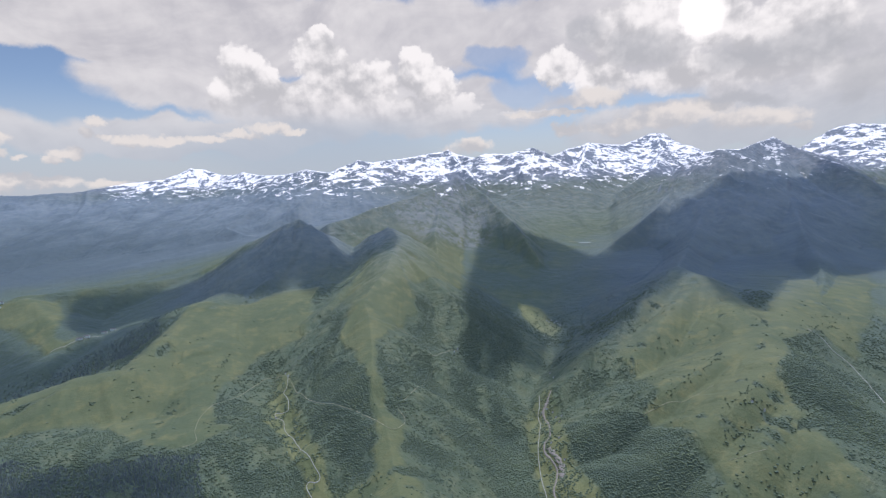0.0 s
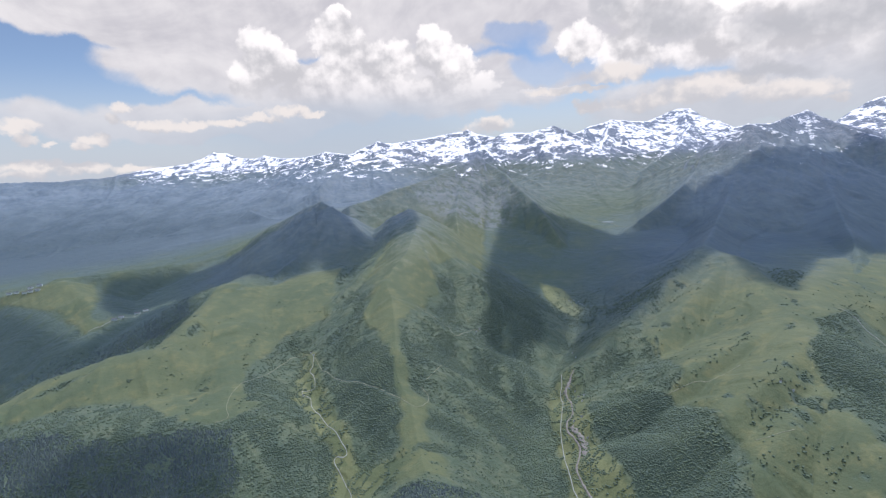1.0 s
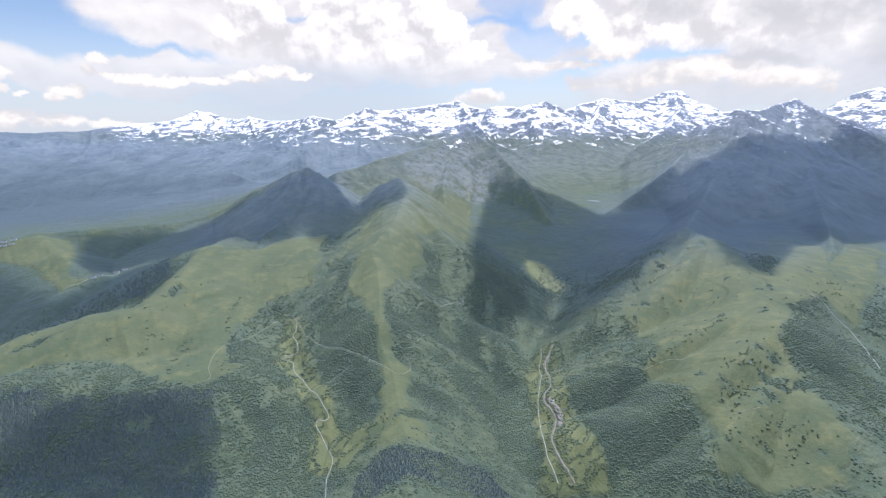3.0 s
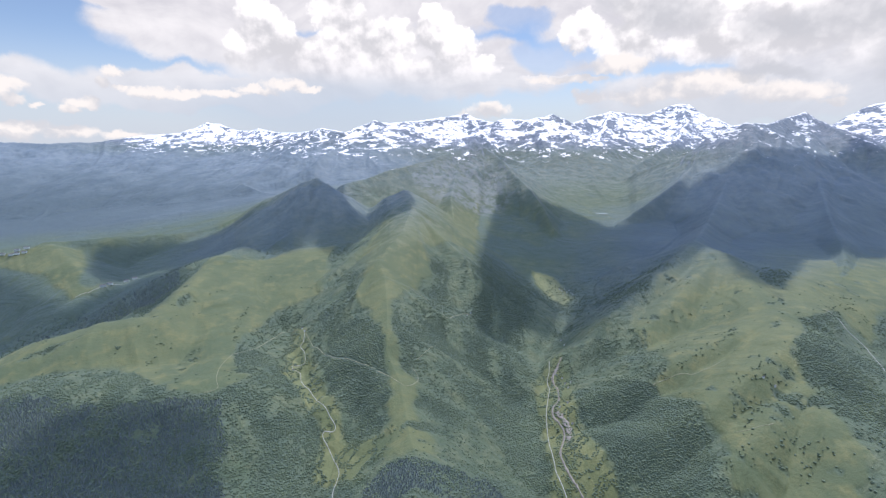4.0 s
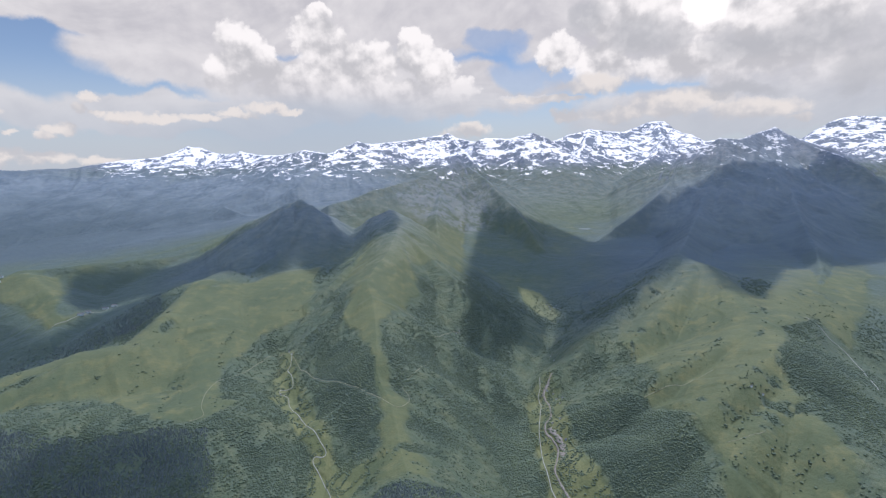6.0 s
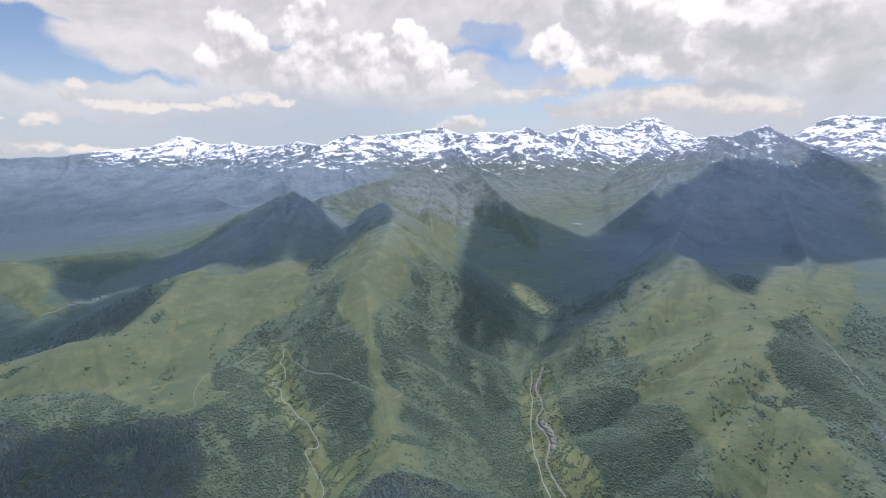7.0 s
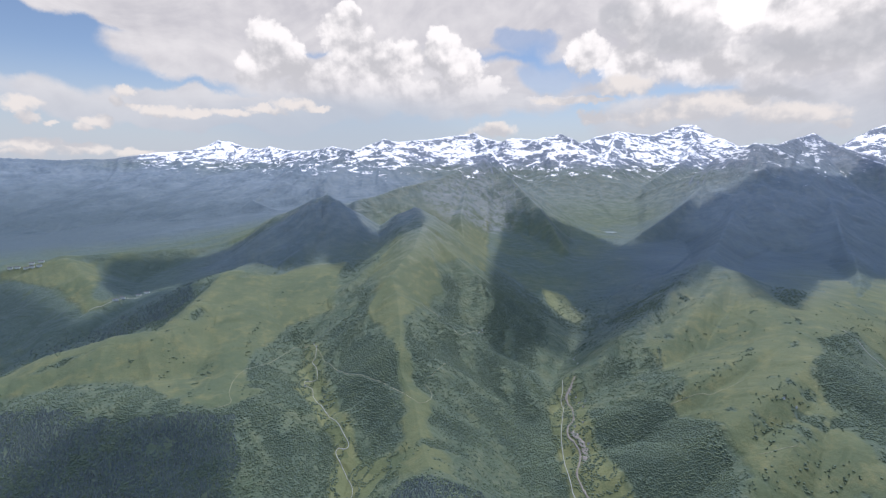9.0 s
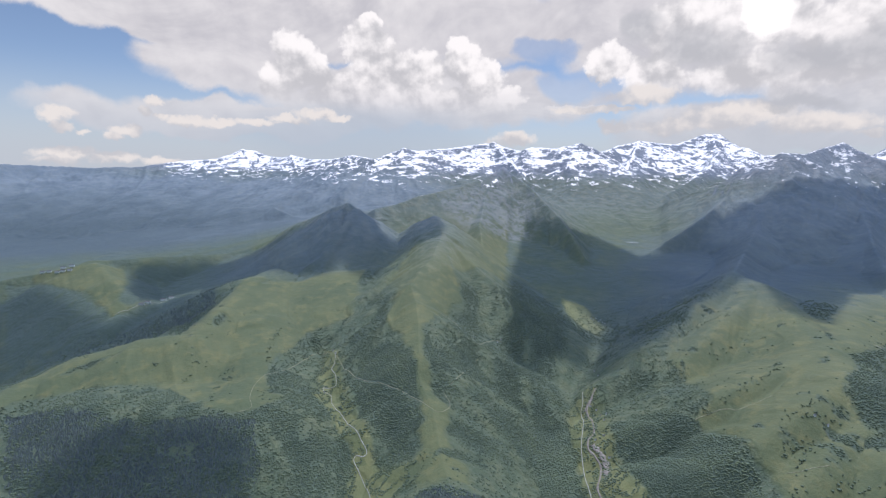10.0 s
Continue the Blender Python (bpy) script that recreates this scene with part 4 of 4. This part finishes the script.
LODGES = ((-1250.1, 1307.9, 10), (-1228.6, 1307.8, 10), (-1198.3, 1300.9, 5), (-1179.2, 1299, 5), (-1161.7, 1303, 5),
    (-1189.1, 1311.6, 20), (-1167.2, 1318.6, 15), (-832.5, 1255.5, 10), (-849.8, 1246.3, 10), (-855.1, 1189.1, 10),
    (-860.3, 1170.2, 30))
LAKE = (677, 1928)

# ---- woods ----
CONIFER_WOODS = (WEST_WOOD, NEAR_WOOD, HOLLOW_WOOD)
luck = np.random.default_rng(7)


def crown_template(kind, lumps):
    """Corners and triangles of one small tree, 1 high and about 1 across."""
    if kind == "conifer":
        corners, faces = [], []
        for low, high, wide in ((0.0, 0.62, 0.30), (0.36, 1.0, 0.21)):
            first = len(corners)
            for k in range(6):
                a = k * math.pi / 3 + low
                w = wide * (1.0 if k % 2 else 0.74)
                corners.append((w * math.cos(a), w * math.sin(a), low + (0.05 if k % 2 else 0.0)))
            corners.append((0.0, 0.0, high))
            faces += [(first + k, first + (k + 1) % 6, first + 6) for k in range(6)]
        return np.array(corners), np.array(faces)
    bm = bmesh.new()
    for x, y, z, r in ((0.0, 0.0, 0.50, 0.46), (0.27, 0.12, 0.40, 0.29))[:lumps]:
        made = bmesh.ops.create_icosphere(bm, subdivisions=1, radius=r)["verts"]
        for v in made:
            v.co *= 0.82 + 0.36 * luck.random()
            v.co += Vector((x, y, z))
    bm.verts.index_update()
    corners = np.array([v.co[:] for v in bm.verts])
    faces = np.array([[v.index for v in f.verts] for f in bm.faces])
    bm.free()
    return corners, faces


def plant(name, kind, lumps, label, x, y, size):
    """Many trees of one kind in one mesh, each turned, stretched and toned on its own."""
    z = height_of(x, y)
    corners, faces = crown_template(kind, lumps)
    n, c = len(x), len(corners)
    turn, tall, wide = luck.uniform(0, 2 * np.pi, n), size * luck.uniform(0.85, 1.15, n), size * luck.uniform(0.85, 1.2, n) * (1.22 if kind == "broadleaf" else 1.1)
    cx, cy = np.cos(turn)[:, None], np.sin(turn)[:, None]
    px, py, pz = corners[None, :, 0], corners[None, :, 1], corners[None, :, 2]
    verts = np.stack((x[:, None] + wide[:, None] * (px * cx - py * cy), y[:, None] + wide[:, None] * (px * cy + py * cx),
                      z[:, None] - 0.3 + (0.62 if kind == "broadleaf" else 0.85) * tall[:, None] * pz), -1).reshape(-1, 3)
    mesh = bpy.data.meshes.new(name)
    fill(mesh, verts, (faces[None] + c * np.arange(n)[:, None, None]).reshape(-1, 3), smooth=kind != "conifer")
    mesh.attributes.new("tone", "FLOAT", "POINT").data.foreach_set("value", np.repeat(luck.random(n), c).astype(np.float32))
    mesh.materials.append(CONIFER if kind == "conifer" else BROADLEAF)
    tagged(new(name, mesh), label, "trees", kind="stuff")


def scatter(near, far, spacing):
    """Places on a jittered grid within a ring of the plan south of the camera."""
    a = np.arange(-far, far, spacing)
    x, y = (g.ravel() for g in np.meshgrid(a, np.arange(250, far, spacing)))
    x, y = x + luck.uniform(-0.5, 0.5, x.shape) * spacing, y + luck.uniform(-0.5, 0.5, y.shape) * spacing
    r = np.hypot(x, y)
    keep = (r >= near) & (r < far) & (np.abs(np.arctan2(x, y)) < radians(50))
    return x[keep], y[keep]


def make_woods():
    lots = {}
    for near, far, spacing, size in ((400, 640, 2.3, 2.6), (640, 900, 2.7, 3.0), (900, 1380, 3.5, 3.4)):
        x, y = scatter(near, far, spacing)
        z, rib = land_of(x, y)
        meadow, woods = cover_of(x, y, z, rib)
        groves = np.clip(rough(x, y, 34, 4, 171, gain=0.7) * 5 - 0.9 - 3 * rib, 0, 1)
        chance = np.maximum(np.clip(woods * 1.25 - 0.2, 0, 1), np.maximum(np.where(meadow > 0.6, np.where(x < -40, 0.0008, 0.004), 0.03), 0.7 * groves * (z < 285)) * (z < 330))
        light = np.full(len(x), -1e9)
        for outline in OPEN_WOODS:
            light = np.maximum(light, inside(x, y, outline))
        open_wood = np.clip((light + 14 * rough(x, y, 60, 4, 311)) / 20 + 0.5, 0, 1) * np.clip(0.62 - 2.5 * rib + 1.6 * rough(x, y, 26, 3, 313), 0.1, 0.95)
        chance = np.maximum(chance, open_wood * (1 - 0.9 * meadow))
        tilled = np.full(len(x), -1e9)
        for outline in (VALLEY_FIELDS, WEST_VALLEY_FIELDS, VILLAGE_MEADOW):
            tilled = np.maximum(tilled, inside(x, y, outline))
        hedge = np.minimum(np.abs(swell(x / 31, y / 47, 301)), np.abs(swell(x / 40 + 5, y / 30, 303))) < 0.085
        chance = np.where((tilled > -12) & hedge, np.maximum(chance, 0.75), chance)
        chance = np.where(np.abs(inside_line(x, y, RIVER) - 4.6) < 2.4, np.maximum(chance, 0.6), chance)
        for row in TREE_ROWS:
            band = inside_line(x, y, row) + 3 * rough(x, y, 18, 2, 331)
            chance = np.where(band < 3.2, np.maximum(chance, 0.16), chance)
        for spots, clear in ((HOUSES_NEARER, 4.0), (HOUSES_TOWN, 5.0), (LODGES, 16.0)):
            for hx, hy, _ in spots:
                chance = np.where(np.hypot(x - hx, y - hy) < clear, 0, chance)
        for course in ROADS_AND_TRACKS:
            chance = np.where(inside_line(x, y, course) < 2.2, 0, chance)
        grows = luck.random(len(x)) < chance * np.clip((1380 - np.hypot(x, y)) / 260, 0, 1)
        needle = np.full(len(x), -1e9)
        for outline in CONIFER_WOODS:
            needle = np.maximum(needle, inside(x, y, outline))
        needle = (needle + 14 * rough(x, y, 50, 3, 181) > 0) & (luck.random(len(x)) < np.clip(0.72 + 2.2 * rough(x, y, 55, 4, 187), 0.1, 0.95))
        for kind, which in (("conifer", grows & needle), ("broadleaf", grows & ~needle)):
            lots.setdefault((kind, 2 if kind == "broadleaf" and far < 650 else 1), []).append(
                (x[which], y[which], size * luck.uniform(0.7, 1.15, which.sum()) * (1.45 if kind == "conifer" else 1.0)))
    labels = {"broadleaf": "dense green broadleaf trees on the mountain slopes", "conifer": "dark green conifer wood on the steep slopes"}
    for (kind, lumps), found in lots.items():
        x, y, size = (np.concatenate(share) for share in zip(*found))
        plant(kind + "_wood", kind, lumps, labels[kind], x, y, size)


make_woods()


# ---- single trees along the hedges and on the pastures ----
def tree_model(tall, lumps):
    """A small tree: tapered trunk with limbs, and a crown of uneven clumps with gaps."""
    root = new("tree")
    bm = bmesh.new()
    bmesh.ops.create_cone(bm, cap_ends=True, segments=7, radius1=0.055 * tall, radius2=0.02 * tall, depth=0.62 * tall,
                          matrix=Matrix.Translation((0, 0, 0.27 * tall)))
    for k in range(3):
        way = pose(0, 0, 0.36 * tall, 38, 0, 120 * k + 20 * luck.random())
        bmesh.ops.create_cone(bm, cap_ends=True, segments=5, radius1=0.025 * tall, radius2=0.008 * tall, depth=0.34 * tall,
                              matrix=way @ Matrix.Translation((0, 0, 0.15 * tall)))
    parts = [("trunk", bm, BARK)]
    bm = bmesh.new()
    for k in range(lumps):
        a, r = 2.4 * k, tall * luck.uniform(0.15, 0.24)
        reach = tall * 0.21 * math.sqrt(k / lumps)
        at = Vector((reach * math.cos(a), reach * math.sin(a), tall * luck.uniform(0.42, 0.82)))
        for v in bmesh.ops.create_icosphere(bm, subdivisions=1, radius=r)["verts"]:
            v.co = at + v.co * luck.uniform(0.7, 1.2)
    parts.append(("crown", bm, BROADLEAF))
    for name, shape, mat in parts:
        mesh = bpy.data.meshes.new(name)
        shape.to_mesh(mesh)
        shape.free()
        mesh.materials.append(mat)
        if name == "crown":
            mesh.attributes.new("tone", "FLOAT", "POINT").data.foreach_set("value", np.full(len(mesh.vertices), luck.uniform(0.1, 0.7), np.float32))
        new(name, mesh).parent = root
    return tagged(root, "small green broadleaf tree on the grassy slope", "tree", "trees along the pastures")


def plant_rows():
    models, places = [tree_model(tall, lumps) for tall, lumps in ((2.6, 9), (3.2, 11), (2.1, 8), (3.7, 12))], []
    for row in TREE_ROWS:
        row = np.array(row, float)
        for a, b in zip(row[:-1], row[1:]):
            count = max(2, int(np.hypot(*(b - a)) / 8))
            for k in range(count):
                places.append(a + (b - a) * luck.random() + luck.normal(0, 4.5, 2))
    places = np.array(places[:290])
    level = height_of(places[:, 0], places[:, 1])
    for k, ((x, y), z) in enumerate(zip(places, level)):
        m = pose(x, y, z, 0, 0, luck.uniform(0, 360))
        if k < len(models):
            models[k].matrix_basis = m
        else:
            copy_thing(models[k % len(models)], m)


plant_rows()


def smooth_line(points, step=3.0):
    """A rounded line through the given places of the plan."""
    p = np.array(points, float)
    p = np.vstack((2 * p[0] - p[1], p, 2 * p[-1] - p[-2]))
    out = []
    for a, b, c, d in zip(p[:-3], p[1:-2], p[2:-1], p[3:]):
        count = max(2, int(np.hypot(*(c - b)) / step))
        for t in np.arange(count) / count:
            out.append(0.5 * (2 * b + (c - a) * t + (2 * a - 5 * b + 4 * c - d) * t * t + (3 * b - 3 * c + d - a) * t ** 3))
    return np.array(out + [p[-2]])


def ribbon(name, points, width, mat, label, category, ragged=0.0, lift=0.45):
    """A strip laid on the land, with a crown and sunk edges."""
    line = smooth_line(points)
    along = np.gradient(line, axis=0)
    along /= np.linalg.norm(along, axis=1)[:, None] + 1e-9
    side = np.c_[along[:, 1], -along[:, 0]]
    half = width / 2 * (1 + ragged * (luck.random(len(line)) - 0.5))
    shares = np.array([-1.15, -1.0, 0.0, 1.0, 1.15])
    plan = line[:, None, :] + side[:, None, :] * (shares[None, :, None] * half[:, None, None])
    z = height_of(plan[..., 0].ravel(), plan[..., 1].ravel()).reshape(plan.shape[:2])
    z = np.maximum(z, z.mean(1)[:, None] - 0.2) + np.array([-0.5, lift, lift + 0.05, lift, -0.5])[None, :]
    n = len(line)
    i, j = np.meshgrid(np.arange(n - 1), np.arange(4), indexing="ij")
    quads = np.stack((i * 5 + j, (i + 1) * 5 + j, (i + 1) * 5 + j + 1, i * 5 + j + 1), -1).reshape(-1, 4)[:, ::-1]
    mesh = bpy.data.meshes.new(name)
    fill(mesh, np.concatenate((plan, z[..., None]), -1).reshape(-1, 3), quads)
    mesh.materials.append(mat)
    tagged(new(name, mesh), label, category, kind="structure")


for course in (WEST_ROAD, PLATEAU_ROAD):
    ribbon("road", course, 0.85, ROAD, "pale narrow mountain road winding through pastures", "road")
ribbon("road", VALLEY_ROAD, 1.0, ROAD, "pale straight road along the valley floor", "road")
ribbon("road", EAST_ROAD, 1.5, ROAD, "pale road down the grassy side valley", "road")
for course in (WEST_TRACK, WEST_TRACK_UPPER, HOOK_TRACK, SPUR_TRACK, SPUR_TRACK_LOWER, EAST_TRACK, EAST_TRACK_LOWER, LAKE_SILL):
    ribbon("track", course, 0.55, TRACK, "pale earth track across the mountain pasture", "track", 0.5)
ribbon("river", RIVER, 2.2, GRAVEL, "shallow mountain river in a pale gravel bed", "river", 1.0, 0.5)
for course, wide in ((RIVER_BAR, 6.0), (RIVER_BAR_UPPER, 5.0)):
    ribbon("gravel_bar", course, wide, GRAVEL, "bare bank of pale brown river gravel", "gravel bank", 1.2, 0.35)


# ---- houses, huts and the lake ----


def part(name, bm, mat, parent, label=""):
    mesh = bpy.data.meshes.new(name)
    bm.to_mesh(mesh)
    bm.free()
    mesh.materials.append(mat)
    ob = new(name, mesh)
    ob.parent = parent
    return tagged(ob, label)


def block(bm, x0, x1, y0, y1, z0, z1):
    made = bmesh.ops.create_cube(bm, size=1.0)["verts"]
    for v in made:
        v.co = Vector((x0 if v.co.x < 0 else x1, y0 if v.co.y < 0 else y1, z0 if v.co.z < 0 else z1))
    return made


def make_house(name, wide, deep, tall, label, category, group):
    """Rendered walls with dark windows and a door under a slate gable roof with a chimney."""
    root = new(name)
    bm = bmesh.new()
    block(bm, -wide / 2, wide / 2, -deep / 2, deep / 2, -1.2, tall)
    for side in (-1, 1):
        bm.faces.new([bm.verts.new(p) for p in ((side * wide / 2, -deep / 2, tall), (side * wide / 2, deep / 2, tall), (side * wide / 2, 0, tall + deep * 0.38))])
    part("wall", bm, WALLS, root)
    bm = bmesh.new()
    over, rise, thick = 0.25, deep * 0.38, 0.12
    for side in (-1, 1):
        eave, edge = tall - over * 0.76, side * (deep / 2 + over)
        bottom = [(-wide / 2 - over, edge, eave), (wide / 2 + over, edge, eave), (wide / 2 + over, 0, tall + rise), (-wide / 2 - over, 0, tall + rise)]
        low, high = [bm.verts.new(p) for p in bottom], [bm.verts.new((x, y, z + thick)) for x, y, z in bottom]
        bm.faces.new(low), bm.faces.new(high)
        for k in range(4):
            bm.faces.new((low[k], low[(k + 1) % 4], high[(k + 1) % 4], high[k]))
    bmesh.ops.recalc_face_normals(bm, faces=bm.faces)
    roof = part("roof", bm, SLATE, root, "grey slate gable roof")
    bm = bmesh.new()
    block(bm, wide * 0.25, wide * 0.25 + 0.28, -0.2, 0.1, tall, tall + rise + 0.4)
    part("chimney", bm, WALLS, roof)
    columns = max(2, min(6, int(wide / 1.3)))
    for k in range(columns):
        at = (k + 0.5) / columns * wide - wide / 2
        for low in np.arange(0.3, tall - 0.4, 0.75):
            bm = bmesh.new()
            block(bm, at - 0.16, at + 0.16, -deep / 2 - 0.03, -deep / 2 + 0.02, low, low + 0.36)
            part("window", bm, SLATE, root)
    return tagged(root, label, category, group)


def settle_houses():
    small = make_house("house", 2.8, 2.1, 1.5, "small pale rendered mountain house with slate roof", "house", "valley houses")
    large = make_house("lodge", 13.0, 4.6, 4.2, "long pale lodge with slate roof on the plateau", "lodge", "plateau lodges")
    for model, spots in ((small, HOUSES_NEARER + HOUSES_TOWN), (large, LODGES)):
        spots = np.array(spots, float)
        level = height_of(spots[:, 0], spots[:, 1])
        for k, ((x, y, turn), z) in enumerate(zip(spots, level)):
            m = pose(x, y, z + 0.5, 0, 0, turn)
            if k == 0:
                model.matrix_basis = m
            else:
                copy_thing(model, m)


def make_lake():
    """A small mountain lake behind its sill."""
    bm = bmesh.new()
    rim = []
    for k in range(40):
        a = k * math.pi / 20
        r = 1 + 0.12 * math.sin(3 * a) + 0.08 * math.sin(5 * a + 1)
        rim.append(bm.verts.new((LAKE[0] + 42 * r * math.cos(a), LAKE[1] + 60 + 62 * r * math.sin(a), 0)))
    bm.faces.new(rim)
    level = float(height_of(LAKE[0], LAKE[1])[0]) + 2.5
    for v in bm.verts:
        v.co.z = level
    mesh = bpy.data.meshes.new("lake")
    bm.to_mesh(mesh)
    bm.free()
    mesh.materials.append(WATER)
    tagged(new("lake", mesh), "pale green mountain lake in a high hollow", "lake", kind="structure")


settle_houses()
make_lake()

# ---- clouds overhead, out of view, whose shadows lie on the land: outlines of the shadows on the plan ----
SHADE_DARK_PEAK = ((-632, 1126), (-626, 1326), (-514, 1218), (-485, 1259), (-445, 1281), (-402, 1240), (-370, 1264), (-362, 1326),
    (-291, 1222), (-251, 1246), (-221, 1349), (-140, 1379), (-69, 1353), (-70, 1494), (-145, 1803), (-195, 1556), (-242, 1498),
    (-291, 1524), (-472, 2210), (-402, 1564), (-506, 1601), (-645, 1652), (-767, 1644), (-833, 1533))
SHADE_HOLLOW = ((-1375, 1172), (-1228, 1267), (-1060, 1177), (-940, 1113), (-873, 1079), (-861, 1130), (-836, 1236), (-765, 1277),
    (-625, 1154), (-565, 1024), (-552, 879), (-730, 988), (-856, 982), (-933, 924), (-788, 641))
SHADE_BEHIND_PLATEAU = ((-1042, 1397), (-864, 1558), (-735, 1573), (-616, 1136), (-771, 1289), (-853, 1262), (-868, 1174),
    (-937, 1233))
SHADE_VALLEY = ((259, 1998), (334, 1917), (364, 1767), (405, 1599), (439, 1472), (445, 1382), (386, 1113), (313, 893), (251, 866),
    (238, 902), (328, 1128), (360, 1194), (326, 1307), (291, 1353), (266, 1291), (289, 1209), (319, 1149), (246, 957), (216, 967),
    (167, 968), (118, 875), (92, 841), (79, 939), (94, 1064), (138, 1482), (206, 1781))
SHADE_DARK_MOUNTAIN = ((385, 1285), (394, 1487), (510, 1606), (629, 1723), (690, 1747), (874, 1936), (1004, 1958), (1171, 1956),
    (1449, 2003), (1834, 2185), (2202, 2176), (1497, 1333), (1202, 1247), (1106, 1243), (976, 1208), (683, 878), (658, 875),
    (674, 957), (657, 1007), (704, 1117), (695, 1188), (611, 1125), (521, 1048), (433, 972), (345, 891), (296, 857), (249, 857),
    (308, 986), (370, 1151))
SHADE_WEST_WOOD = ((-546, 566), (-519, 593), (-424, 604), (-362, 607), (-310, 601), (-288, 558), (-265, 506), (-246, 447),
    (-481, 440), (-590, 527))
# Added cloud cover that closes a lit gap between two neighbouring shadows.
SHADE_CORRIE = ((342, 1893), (421, 1886), (532, 1956), (582, 1845), (623, 1749), (595, 1626), (486, 1523), (398, 1430),
    (382, 1557), (350, 1748))
SHADOWS = ((SHADE_CORRIE, 30), (SHADE_DARK_PEAK, 34), (SHADE_VALLEY, 30), (SHADE_DARK_MOUNTAIN, 46), (SHADE_WEST_WOOD, 24), (SHADE_HOLLOW, 32), (SHADE_BEHIND_PLATEAU, 30))
CLOUD_BASE = 2500.0


def make_cloud(outline, size):
    """A flat-bottomed heap of puffs, up along the sun's rays from the place that it shades."""
    ring = np.array(outline, float)
    rise = (CLOUD_BASE - height_of(ring[:, 0], ring[:, 1])) / TO_SUN.z
    ring = ring + rise[:, None] * np.array([[TO_SUN.x, TO_SUN.y]])
    low, high = ring.min(0), ring.max(0)
    step = 0.64 * size
    x, y = (g.ravel() for g in np.meshgrid(np.arange(low[0], high[0] + step, step), np.arange(low[1], high[1] + step, step)))
    x, y = x + luck.uniform(-0.3, 0.3, x.shape) * step, y + luck.uniform(-0.3, 0.3, y.shape) * step
    depth = inside(x, y, ring)
    x, y, depth = (v[depth > 0.15 * size] for v in (x, y, depth))
    ball = bmesh.new()
    bmesh.ops.create_icosphere(ball, subdivisions=2, radius=1.0)
    corners, faces = np.array([v.co[:] for v in ball.verts]), np.array([[v.index for v in f.verts] for f in ball.faces])
    ball.free()
    corners[:, 2] *= np.where(corners[:, 2] > 0, 0.75, 0.3)
    r = np.minimum(size, depth * 1.1) * luck.uniform(0.9, 1.1, len(x))
    base = np.c_[x, y, CLOUD_BASE + luck.uniform(0.06, 0.27, len(x)) * size]
    bumps = luck.uniform(0.9, 1.1, (len(x), len(corners), 1))
    verts = base[:, None, :] + corners[None] * r[:, None, None] * bumps
    mesh = bpy.data.meshes.new("cumulus_cloud")
    fill(mesh, verts.reshape(-1, 3), (faces[None] + len(corners) * np.arange(len(x))[:, None, None]).reshape(-1, 3))
    mesh.materials.append(CLOUD)
    tagged(new("cumulus_cloud", mesh), "white heaped cloud drifting high over the mountains", "cloud", "clouds overhead")


for outline, size in SHADOWS:
    make_cloud(outline, size)
